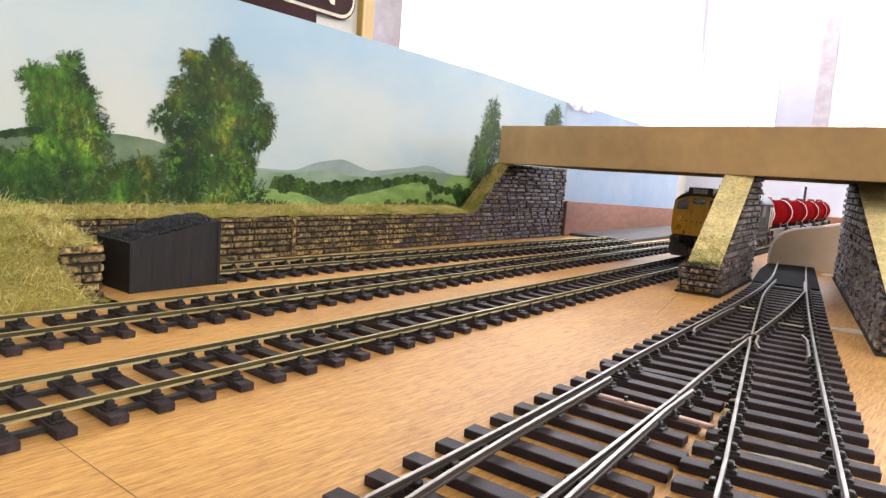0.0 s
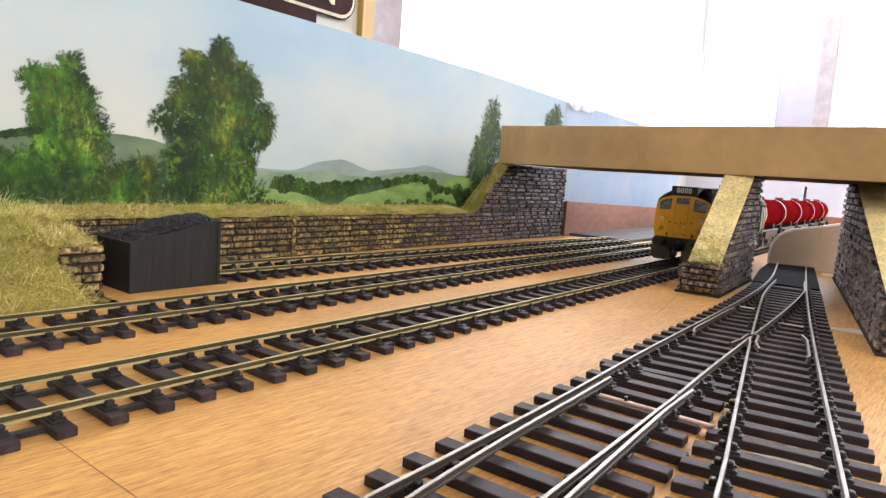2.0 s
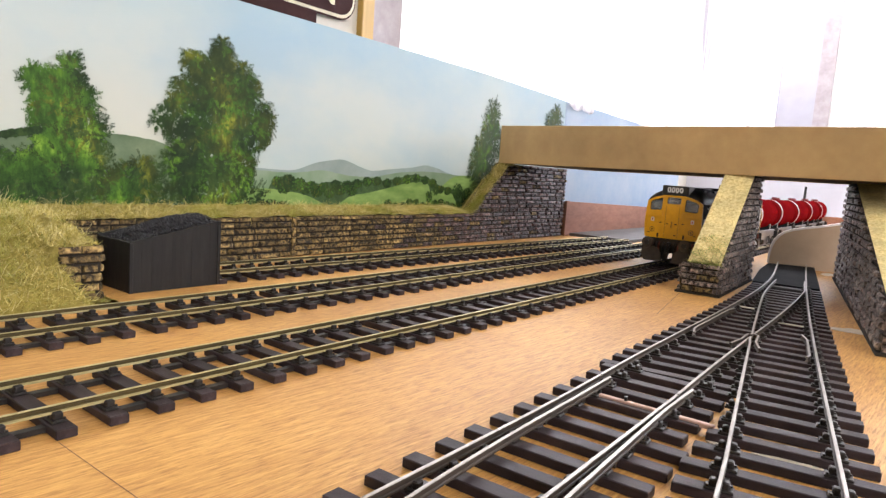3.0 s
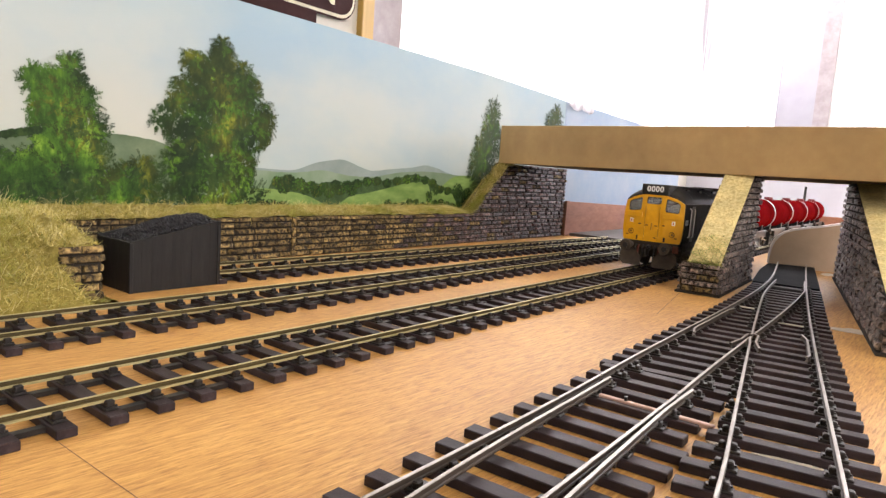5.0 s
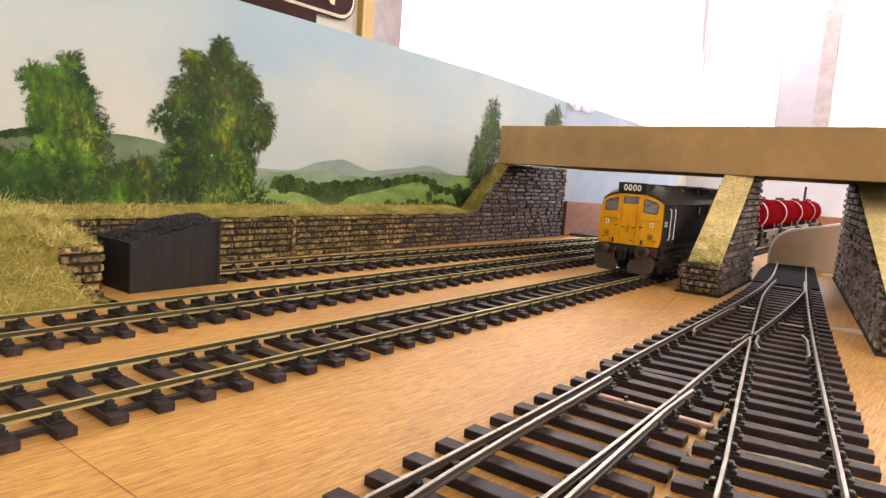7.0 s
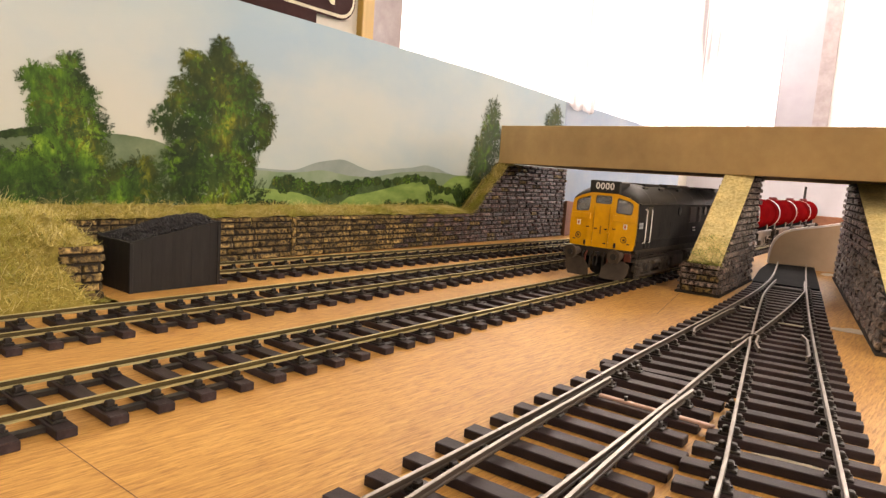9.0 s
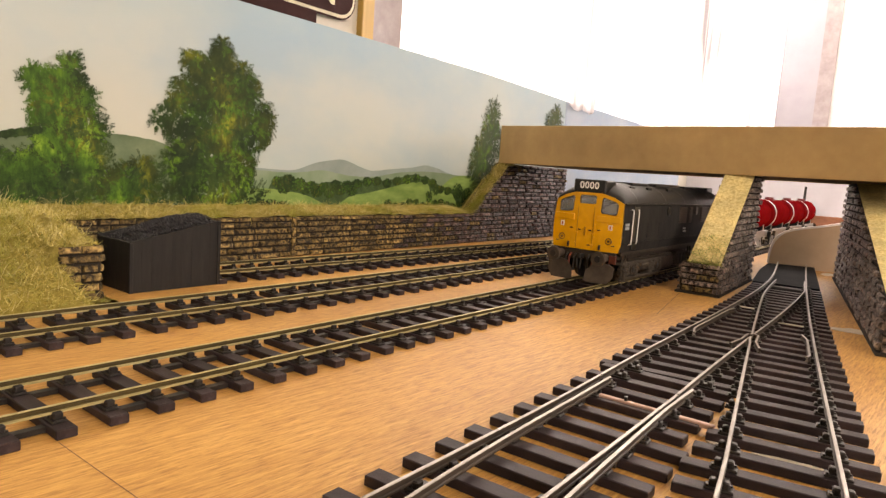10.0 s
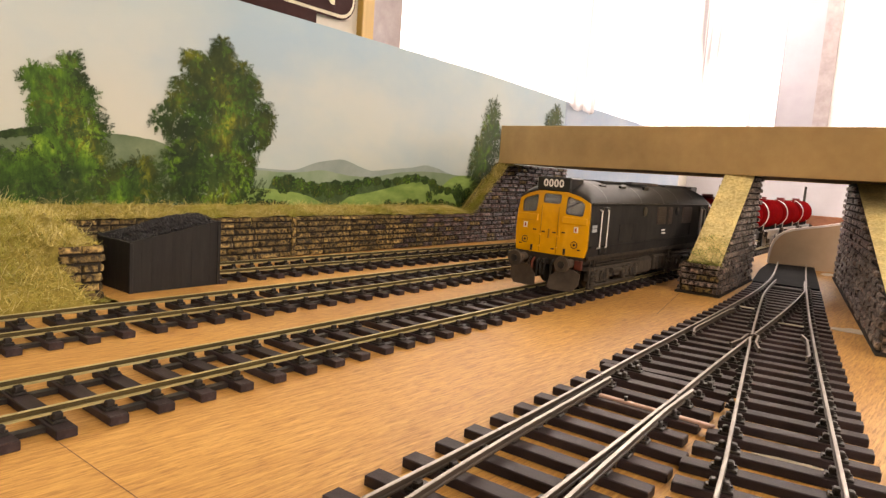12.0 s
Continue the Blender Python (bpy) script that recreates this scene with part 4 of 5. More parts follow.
# ---- painted backdrop ----
bd = thing("backdrop", "hand-painted backdrop of hills, fields and trees under pale sky", "backdrop", kind="structure")
bm = bmesh.new()
prism(bm, [(-700, 0), (916, 0), (916, 225.5), (667, 232.5), (350, 234), (-700, 236)], BACK_Y, BACK_Y + 4, "y")
part("sky_panel", bm, SKY_PAINT, bd)
bm = bmesh.new()
prism(bm, [(918, 0), (1553, 0), (1545, 215), (1282, 220), (990, 226), (918, 225)], BACK_Y, BACK_Y + 4, "y")
part("sky_panel", bm, SKY_BLUE, bd, "bluer painted sky panel")
LAYER = [0]


def smooth_line(pts, n=6):
    out = []
    for i in range(len(pts) - 1):
        p0, p1, p2, p3 = pts[max(0, i - 1)], pts[i], pts[i + 1], pts[min(len(pts) - 1, i + 2)]
        for j in range(n):
            t = j / n
            out.append(tuple(0.5 * (2 * b + (c - a) * t + (2 * a - 5 * b + 4 * c - d_) * t * t + (3 * b - a - 3 * c + d_) * t ** 3) for a, b, c, d_ in zip(p0, p1, p2, p3)))
    return out + [pts[-1]]


def paint(name, top, low, mat, rough=0.0, seed=1):
    """A painted area below a line of (x, z) down to the height low."""
    r = random.Random(seed)
    LAYER[0] += 1
    line = [(x, z + r.uniform(-rough, rough)) for x, z in smooth_line(top)]
    bm = bmesh.new()
    y = BACK_Y - 0.03 * LAYER[0]
    a = [bm.verts.new((x, y, z)) for x, z in line]
    b = [bm.verts.new((x, y, low)) for x, z in line]
    for i in range(len(a) - 1):
        bm.faces.new((a[i], b[i], b[i + 1], a[i + 1]))
    return part(name, bm, mat, bd)


paint("painted_hill", [(-500, 84), (-200, 90), (-60, 84), (30, 90), (69, 96), (96, 105), (118, 105), (143, 104), (166, 103), (188, 100), (215, 92), (260, 84)], 40, HILL_NEAR, 0.5, 1)
paint("painted_hill", [(230, 84), (290, 83), (332, 83), (362, 92), (386, 96), (403, 97), (430, 90), (449, 87), (478, 90), (520, 94), (546, 98), (572, 95), (611, 88), (720, 84), (860, 80)], 40, HILL_FAR, 0.2, 2)
paint("painted_hill", [(230, 84), (290, 81), (330, 80), (372, 84), (410, 80), (450, 80), (500, 87), (560, 90), (640, 86), (720, 80), (850, 70)], 40, HILL_MID, 0.3, 3)
paint("painted_field", [(580, 70), (600, 82), (617, 87), (644, 88), (680, 82), (720, 70)], 48, FIELD, 0.2, 8)
paint("painted_wood", [(292, 50), (303, 66), (309, 72), (322, 76), (336, 73), (352, 71), (371, 70), (388, 73), (405, 73), (431, 75), (450, 79), (470, 76), (490, 80), (527, 85), (556, 81), (587, 71), (640, 66)], 40, WOOD_DARK, 0.8, 4)
paint("painted_field", [(262, 66), (288, 63), (305, 63), (334, 60), (357, 55), (379, 46)], 40, FIELD, 0.2, 5)
paint("painted_field", [(394, 46), (415, 57), (442, 61), (480, 68), (517, 75), (545, 76), (556, 70), (560, 50)], 40, FIELD, 0.2, 6)
paint("painted_field", [(520, 48), (552, 63), (581, 67), (604, 63), (614, 54), (622, 46)], 40, FIELD, 0.2, 7)


def dabs(name, n, blobs, mats, size=(1.6, 4.0), seed=1, label="", hang=0.0, round_=False):
    """Brushed foliage in soft blobs of (x, z, half width, half height, weight): a dark scumbled ground, then leafy sprays that fan outwards, each paint gathered in patches."""
    r = random.Random(seed)
    total = sum(b[4] for b in blobs)
    cx = sum(b[0] * b[4] for b in blobs) / total
    cz = sum(b[1] * b[4] for b in blobs) / total
    for k, entry in enumerate(mats):
        mat, share = entry[0], entry[1]
        side, up = (entry[2], entry[3]) if len(entry) > 2 else (0.0, 0.0)
        LAYER[0] += 1
        vs, fs = [], []

        def stroke(x, z, s, t, an):
            dx, dz = math.cos(an), math.sin(an)
            y = BACK_Y - 0.03 * LAYER[0] - 0.03 * r.random()
            j = len(vs)
            for u, w in ((-s / 2, 0), (-s * 0.12, t / 2), (s / 2, t * 0.1), (s * 0.05, -t / 2)):
                vs.append(((x + u * dx - w * dz) * MM, y * MM, (z + u * dz + w * dx) * MM))
            fs.append((j, j + 1, j + 2, j + 3))
        made = 0
        while made < int(n * share * 3.2):
            pick = r.uniform(0, total)
            for b in blobs:
                pick -= b[4]
                if pick <= 0:
                    break
            a, q = r.uniform(0, 6.283), math.sqrt(r.random())
            q *= 0.86 if k == 0 or round_ else 0.88
            x, z = b[0] + b[2] * q * math.cos(a), b[1] + b[3] * q * math.sin(a)
            lean = side * (x - cx) / 45 + up * (z - cz) / 60
            if k and noise.noise(Vector((x / 15, z / 15, seed + 7.7 * k))) + lean < r.uniform(-0.3, 0.3):
                made += 1
                continue
            if z < 44:
                made += 1
                continue
            if round_:
                stroke(x, z, r.uniform(*size) * (1.5 if k == 0 else 0.8), r.uniform(1.2, 2.4), r.gauss(0.9, 0.9))
                made += 1
                continue
            if k == 0 and q < 0.72:
                stroke(x, z, r.uniform(*size) * 2.0, r.uniform(1.6, 3.0), r.gauss(-1.2 if hang else 0.9, 0.8))
                made += 1
                continue
            # a spray: a curved twig of small strokes, drooping where the boughs hang
            out = math.atan2(z - b[1] + b[3] * 0.35, x - b[0] + 1e-6) + r.gauss(0, 0.5)
            bend = (-0.16 if math.cos(out) > 0 else 0.16) * (1.0 if hang else 0.35)
            step = r.uniform(0.8, 1.4) * size[1] / 4.0
            count = r.randint(4, 9)
            px_, pz_ = x, z
            for i in range(count):
                px_, pz_ = px_ + step * math.cos(out), pz_ + step * math.sin(out)
                out += bend
                for flip in (-1, 1):
                    s = r.uniform(*size) * (1.0 - 0.45 * i / count) * 0.8
                    an = out + flip * r.uniform(0.4, 1.1)
                    stroke(px_ + 0.5 * s * math.cos(an), pz_ + 0.5 * s * math.sin(an), s, r.uniform(0.5, 1.0) * size[1] / 4.0, an)
            made += count
        me = bpy.data.meshes.new(name)
        me.from_pydata(vs, [], fs)
        me.materials.append(mat)
        o = new(name, me)
        o.parent = bd
        tagged(o, label, kind="stuff")


G = [(LEAF_B, 0.5), (LEAF_A, 0.32), (LEAF_C, 0.18)]
dabs("painted_bushes", 2600, [(x, 50 + 4 * math.sin(x * 0.7), 11, 13, 1) for x in range(-300, 300, 10)], G, seed=20, label="brush-painted green bushes")
dabs("painted_tree", 4200, [(108, 126, 17, 18, 1.2), (117, 142, 8, 11, 0.4), (115, 151, 4, 6, 0.12), (98, 137, 9, 7, 0.3), (91, 139, 4, 5, 0.1), (125, 128, 7, 12, 0.25), (113, 104, 23, 22, 1.6), (112, 74, 28, 24, 2), (82, 66, 16, 18, 0.8), (136, 104, 6, 12, 0.2), (134, 80, 10, 22, 0.4)], [(LEAF_B, 0.7), (LEAF_A, 0.7, -0.35, 0.25), (LEAF_C, 0.06)], seed=21, label="brush-painted bright green tree")
dabs("painted_tree", 1500, [(62, 62, 24, 22, 1), (78, 58, 20, 16, 1)], [(LEAF_B, 0.4), (LEAF_A, 1.0)], seed=22, label="brush-painted light green bush")
dabs("painted_tree", 7000, [(245, 178, 8, 12, 0.3), (244, 189, 4, 5, 0.08), (238, 164, 21, 13, 0.9), (264, 166, 12, 12, 0.3), (276, 154, 9, 13, 0.25), (217, 171, 7, 7, 0.18), (208, 150, 7, 8, 0.12), (252, 146, 28, 19, 1.4), (222, 136, 24, 13, 0.7), (196, 132, 7, 8, 0.12), (190, 118, 8, 8, 0.1), (268, 118, 31, 24, 1.6), (294, 128, 8, 16, 0.25), (218, 112, 24, 19, 1.0), (240, 80, 46, 32, 3.2), (208, 78, 18, 24, 0.7)], [(LEAF_B, 0.85), (LEAF_C, 0.6, 0.15, 0.3), (LEAF_A, 0.12, 0.3, -0.2)], seed=23, label="brush-painted tall dark green tree", hang=1)
dabs("painted_tree", 1000, [(164, 64, 18, 16, 1), (172, 76, 9, 8, 0.3), (150, 60, 10, 10, 0.3)], [(LEAF_B, 0.35), (LEAF_A, 0.4), (LEAF_C, 0.35)], seed=24, label="brush-painted olive bush")
dabs("painted_tree", 1700, [(694, 178, 11, 16, 0.5), (690, 158, 18, 16, 0.7), (697, 140, 22, 20, 0.9), (672, 132, 15, 14, 0.5), (664, 112, 18, 15, 0.5), (686, 110, 28, 22, 1.0), (664, 88, 20, 18, 0.6), (684, 84, 30, 22, 1.0)], [(LEAF_B, 0.75), (LEAF_C, 0.2, -0.2, 0.3), (LEAF_A, 0.1, -0.4, 0.3)], seed=25, label="brush-painted slender dark tree", size=(2.4, 5.5))
dabs("painted_tree", 600, [(868, 186, 12, 12, 0.6), (886, 194, 10, 12, 0.6), (880, 170, 28, 16, 1)], [(LEAF_B, 0.85), (LEAF_C, 0.15)], seed=26, label="brush-painted dark treetop", size=(2.4, 5.5))
WOODS = [(312, 70), (326, 73), (340, 70), (356, 67), (374, 66), (390, 69), (408, 69), (424, 71), (440, 74), (456, 75), (474, 73), (492, 76), (510, 79), (528, 81), (546, 79), (562, 76), (580, 68), (596, 66)]
dabs("painted_hedge", 1900, [(x, z, 8.5, 5.5, 1) for x, z in WOODS] + [(x + 8, z - 6, 9, 6, 0.7) for x, z in WOODS if x < 420], [(LEAF_B, 0.8), (LEAF_C, 0.14), (LEAF_A, 0.12, 0, 0.4)], seed=27, label="brush-painted dark woods", size=(1.6, 3.6), round_=True)
dabs("painted_hedge", 900, [(x, 48 + 3 * math.sin(x / 9), 7, 4.5, 1) for x in range(478, 660, 13)] + [(288 + 11 * i, 47, 7, 4, 0.6) for i in range(4)] + [(556, 58, 7, 9, 0.8), (570, 66, 8, 7, 0.7), (618, 66, 14, 12, 1.6), (640, 60, 14, 14, 1.6)], [(LEAF_B, 0.7), (LEAF_C, 0.2), (LEAF_A, 0.12)], seed=28, label="brush-painted dark bushes", size=(1.6, 3.6), round_=True)
dabs("painted_hedge", 260, [(72 + 5 * i, 97 + 1.2 * i, 4, 2.2, 1) for i in range(5)], [(LEAF_B, 1.0)], seed=29, label="brush-painted dark hedge on the hill", size=(1.4, 3), round_=True)


def curtain_end():
    """The gathered lower end of the net curtain, hanging over the backdrop's top edge."""
    bm = bmesh.new()
    rows = []
    for i in range(41):
        k = i / 40
        x = 922 + 96 * k
        low = 221 - 9 * abs(math.sin(k * 2.0 * math.pi)) ** 0.7 + (7 if abs(k - 0.5) < 0.04 else 0)
        y = BACK_Y - 5 - 5 * abs(math.sin(k * 2 * math.pi)) - 1.5 * math.sin(k * 31)
        rows.append([bm.verts.new((x + 4 * (z - low) / 90, y + (2.5 if z == low else 0), z)) for z in (low, low + 3, low + 30, 900)])
    for a, b in zip(rows[:-1], rows[1:]):
        for j in range(3):
            bm.faces.new((a[j], b[j], b[j + 1], a[j + 1]))
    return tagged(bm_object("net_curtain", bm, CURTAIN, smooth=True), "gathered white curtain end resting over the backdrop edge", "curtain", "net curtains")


curtain_end()

# ---- the train ----
SPEED, FRONT0 = 30.5, 697.0


def wheelset(parent, x, r, half=GAUGE / 2):
    """Two wheels on an axle, turning about it; origin at its middle."""
    bm = bmesh.new()
    for s in (-1, 1):
        cyl(bm, (0, s * (half - 1.6), 0), (0, s * (half + 1.6), 0), r, 24)
        cyl(bm, (0, s * (half - 2.4), 0), (0, s * (half - 1.6), 0), r + 1.1, 24)
    cyl(bm, (0, -half, 0), (0, half, 0), 2, 8)
    for s in (-1, 1):
        for a in range(6):
            c = Vector((math.cos(a * 1.047), 0, math.sin(a * 1.047))) * r * 0.6
            cyl(bm, (c.x, s * (half + 1.4), c.z), (c.x, s * (half + 2.1), c.z), r * 0.16, 6)
    o = part("wheelset", bm, WHEEL, parent, "dark steel wheels on an axle")
    o.matrix_local = at(x, 0, RAIL_Z + 4.15 + r)
    return (o, x, r)


WHEELS = []


def buffer(parent, x, y, z, way, r=6.3):
    bm = bmesh.new()
    cyl(bm, (x, y, z), (x + way * 8, y, z), 3.4, 12)
    cyl(bm, (x + way * 8, y, z), (x + way * 13.5, y, z), 2.2, 12)
    cyl(bm, (x + way * 13.5, y, z), (x + way * 15.5, y, z), r, 20, r * 0.9)
    bf = part("buffer", bm, PLOUGH, parent, "dusty round buffer")
    if r > 6:
        # A dark disc paints the shaded hole in the buffer head.
        bm = bmesh.new()
        cyl(bm, (x + way * 15.4, y, z), (x + way * 15.8, y, z), 2.7, 14)
        part("buffer_hole_shade", bm, BLACK, parent, "dark disc for the shade in the buffer's centre hole")
    return bf


SIDE = [(29.0, 36.2), (30.2, 42), (30.7, 52), (30.5, 64), (29.6, 76.4)]
ROOF = [(29.6, 76.4), (28.2, 80.2), (25, 84.4), (20, 88.2), (13.5, 91.2), (6.5, 92.8), (0, 93.2)]


def face_x(y, z):
    return max(0.0, abs(y) - 11) * 0.16 + max(0.0, z - 62) * 0.13


def loco_front(parent, m):
    outline = [(-29, 36.2), (-12, 36.2), (12, 36.2), (29, 36.2), (30.2, 42), (30.7, 52), (30.5, 64), (29.6, 76.4), (22, 80.6), (12, 83.4), (0, 84), (-12, 83.4), (-22, 80.6), (-29.6, 76.4), (-30.5, 64), (-30.7, 52), (-30.2, 42)]
    wins = [[(12.3, 67.2), (25.6, 66.2), (26.3, 75.4), (22.5, 77.6), (12.3, 80.6)], [(-7.4, 74.2), (7.4, 74.2), (7.4, 81.4), (-7.4, 81.4)], [(-12.3, 67.2), (-25.6, 66.2), (-26.3, 75.4), (-22.5, 77.6), (-12.3, 80.6)]]

    def rounded(pts, r=1.6):
        out = []
        n = len(pts)
        for i in range(n):
            p, a, b = Vector(pts[i]), Vector(pts[i - 1]), Vector(pts[(i + 1) % n])
            out += [tuple(p + (a - p).normalized() * r), tuple(p + ((a - p).normalized() + (b - p).normalized()) * r * 0.3), tuple(p + (b - p).normalized() * r)]
        return out
    wins = [rounded(w) for w in wins]
    bm = bmesh.new()
    edges = []
    for loop in [outline] + wins:
        vs = [bm.verts.new((face_x(y, z), y, z)) for y, z in loop]
        edges += [bm.edges.new((vs[i], vs[(i + 1) % len(vs)])) for i in range(len(vs))]
    bmesh.ops.triangle_fill(bm, use_beauty=True, edges=edges)
    geom = bmesh.ops.extrude_face_region(bm, geom=bm.faces[:])
    for v in geom["geom"]:
        if isinstance(v, bmesh.types.BMVert):
            v.co.x += 2.6
    fr = part("cab_front", bm, YELLOW, parent, "weathered yellow cab front")
    fr.matrix_local = m
    for w in wins:
        bm = bmesh.new()
        vs = [bm.verts.new((face_x(y, z) + 1.3, y, z)) for y, z in w]
        bm.faces.new(vs)
        ex = bmesh.ops.extrude_face_region(bm, geom=bm.faces[:])
        for v in ex["geom"]:
            if isinstance(v, bmesh.types.BMVert):
                v.co.x += 0.6
        part("windscreen", bm, CAB_GLASS, fr, "pale reflecting cab window")
        bm = bmesh.new()
        loop = [(face_x(y, z) + 0.2, y, z) for y, z in w]
        cx, cz = sum(p[1] for p in loop) / len(loop), sum(p[2] for p in loop) / len(loop)
        outer = [bm.verts.new((x - 0.35, y, z)) for x, y, z in loop]
        inner = [bm.verts.new((x + 0.6, cx + (y - cx) * 0.93, cz + (z - cz) * 0.92)) for x, y, z in loop]
        for i in range(len(loop)):
            bm.faces.new((outer[i], outer[(i + 1) % len(loop)], inner[(i + 1) % len(loop)], inner[i]))
        part("window_seal", bm, BLACK, fr)
    # wiper, brows, door lines, rings, markers, brackets
    bm = bmesh.new()
    cyl(bm, (face_x(-13, 79) - 0.4, -13.5, 72.5), (face_x(-24, 78) - 0.4, -23.5, 77.6), 0.35, 6)
    part("wiper", bm, BLACK, fr)
    for s in (-1, 1):
        bm = bmesh.new()
        box(bm, -0.7, 1.6, 10.5, 29.4, 60.2, 65.2, 0.3)
        for v in bm.verts:
            v.co.x += face_x(v.co.y, v.co.z)
            v.co.y *= s
        part("window_ledge", bm, YELLOW, fr)
        bm = bmesh.new()
        fx = face_x(21.5, 45)
        for k in range(16):
            a, b = k * 0.3927, (k + 1) * 0.3927
            cyl(bm, (fx - 0.2, s * 21 + 2.5 * math.cos(a), 45 + 2.5 * math.sin(a)), (fx - 0.2, s * 21 + 2.5 * math.cos(b), 45 + 2.5 * math.sin(b)), 0.35, 5)
        cyl(bm, (fx + 0.4, s * 21, 45), (fx - 0.4, s * 21, 45), 1.0, 8)
        part("tail_lamp", bm, BLACK, fr, "dark ring of a tail lamp")
        bm = bmesh.new()
        fx = face_x(21.5, 55)
        box(bm, fx - 0.25, fx + 0.4, s * 21.5 - 1.6, s * 21.5 + 1.6, 54.2, 58.4)
        part("marker_plate", bm, WHITEPLAIN, fr, "small white warning plate with red mark")
        bm = bmesh.new()
        box(bm, fx - 0.45, fx, s * 21.5 - 0.6, s * 21.5 + 0.6, 55.0, 57.6)
        part("marker_mark", bm, PLATE_RED, fr)
        for y, z in ((7, 50), (7.5, 41), (14, 40)):
            bm = bmesh.new()
            box(bm, face_x(y, z) - 1.0, face_x(y, z) + 0.3, s * y - 0.8, s * y + 0.8, z - (3 if z == 40 else 0.7), z + (1.5 if z == 40 else 0.7), 0.2)
            part("lamp_bracket", bm, FRAME_DIRT if z == 40 else YELLOW, fr)
    for y, z in ((-4.6, 52.5), (4.6, 52.5), (-25, 41.5), (25, 41.5), (-4.4, 40.2), (12.2, 53.4), (-12.2, 53.4)):
        bm = bmesh.new()
        cyl(bm, (face_x(y, z) + 0.2, y - 1.2, z), (face_x(y, z) - 0.6, y + 1.2, z), 0.5, 6)
        part("door_hinge", bm, FRAME_DIRT, fr)
    bm = bmesh.new()
    cyl(bm, (-0.9, -9.4, 46), (-0.9, -9.4, 58), 0.35, 6)
    part("nose_handrail", bm, YELLOW, fr)
    bm = bmesh.new()
    for y in (-7.2, 7.2):
        box(bm, -0.12, 0.3, y - 0.18, y + 0.18, 37, 72)
    box(bm, -0.5, 0.3, -0.5, 0.5, 48, 55)
    part("gangway_door", bm, mottled("door_line_ochre", (0.3, 0.15, 0.01), (0.4, 0.2, 0.015), 200, 0.5, 0), fr, "faint outline of the nose door")
    return fr


def locomotive():
    lo = thing("locomotive", "weathered dark blue diesel locomotive with yellow cab fronts", "locomotive")
    L = 305.0
    bm = bmesh.new()
    ring = [(y, z) for y, z in SIDE] + [(0, 76.4)] + [(-y, z) for y, z in SIDE[::-1]]
    xs = [7.2, 20, 60, 120, 180, 240, L - 20, L - 7.2]
    rings = [[bm.verts.new((x, y, z)) for y, z in ring] for x in xs]
    k = len(ring)
    for a, b in zip(rings[:-1], rings[1:]):
        for j in range(k):
            bm.faces.new((a[j], a[(j + 1) % k], b[(j + 1) % k], b[j]))
    bm.faces.new(rings[0])
    bm.faces.new(rings[-1][::-1])
    part("body", bm, LOCO_BLUE, lo)
    for x0 in (6.2, L - 7.0):
        part("cab_bulkhead", boxes((x0, x0 + 0.8, -27, 27, 62, 76)), CAB_INSIDE, lo, "brown lining seen through the cab windows")
    # cab corners between front and body side
    for xm, sgn in ((0, 1), (L, -1)):
        bm = bmesh.new()
        for s in (-1, 1):
            a = [bm.verts.new((xm + sgn * (face_x(y, z) + 1.0), s * y, z)) for y, z in SIDE]
            b = [bm.verts.new((xm + sgn * 7.6, s * y, z)) for y, z in SIDE]
            for i in range(len(SIDE) - 1):
                bm.faces.new((a[i], a[i + 1], b[i + 1], b[i]))
        part("cab_corner", bm, LOCO_BLUE, lo)
    bm = bmesh.new()
    full = ROOF + [(-y, z) for y, z in ROOF[-2::-1]]
    rings = []
    def brow(y):
        y = abs(y)
        return 84 - 0.05 * y if y < 12 else 83.4 - 0.28 * (y - 12) if y < 22 else 80.6 - 0.553 * (y - 22)
    for x, rise in ((1.2, 0), (4, 1.6), (8, 3.6), (13, 5.6), (19, 8), (26, 14), (L / 2, 20), (L - 26, 14), (L - 19, 8), (L - 13, 5.6), (L - 8, 3.6), (L - 4, 1.6), (L - 1.2, 0)):
        rings.append([bm.verts.new((max(x, face_x(y, min(z, brow(y))) + 0.3) if x < 100 else min(x, L - face_x(y, min(z, brow(y))) - 0.3), y * 1.004, min(z, brow(y) + rise))) for y, z in full])
    k = len(full)
    for a, b in zip(rings[:-1], rings[1:]):
        for j in range(k - 1):
            bm.faces.new((a[j], a[j + 1], b[j + 1], b[j]))
    part("roof", bm, LOCO_ROOF, lo, "dusty dark grey roof", smooth=True)
    part("gutter", boxes((8, L - 8, -30.9, -29.6, 75.8, 76.8), (8, L - 8, 29.6, 30.9, 75.8, 76.8)), BLACK, lo, "thin rain strip along the roof edge")
    # roof panels, fan grille, exhaust
    for x0, x1, y0, y1 in ((60, 98, -13, 13), (112, 150, -16, 16), (205, 240, -13, 13)):
        part("roof_panel", boxes((x0, x1, y0, y1, 91.6, 93.9, 0.5)), LOCO_ROOF, lo)
    for x in (34, 104, 158, 198, 248):
        q = bmesh.new()
        seam = [(y * 1.012, z + 0.35) for y, z in ROOF]
        seam += [(-y, z) for y, z in seam[-2::-1]]
        a = [q.verts.new((x, y, z)) for y, z in seam]
        b = [q.verts.new((x + 1.1, y, z)) for y, z in seam]
        for i in range(len(seam) - 1):
            q.faces.new((a[i], a[i + 1], b[i + 1], b[i]))
        part("roof_seam", q, BLACK, lo, "thin dark roof seam")
    bm = bmesh.new()
    cyl(bm, (178, 0, 92), (178, 0, 94.6), 15, 24)
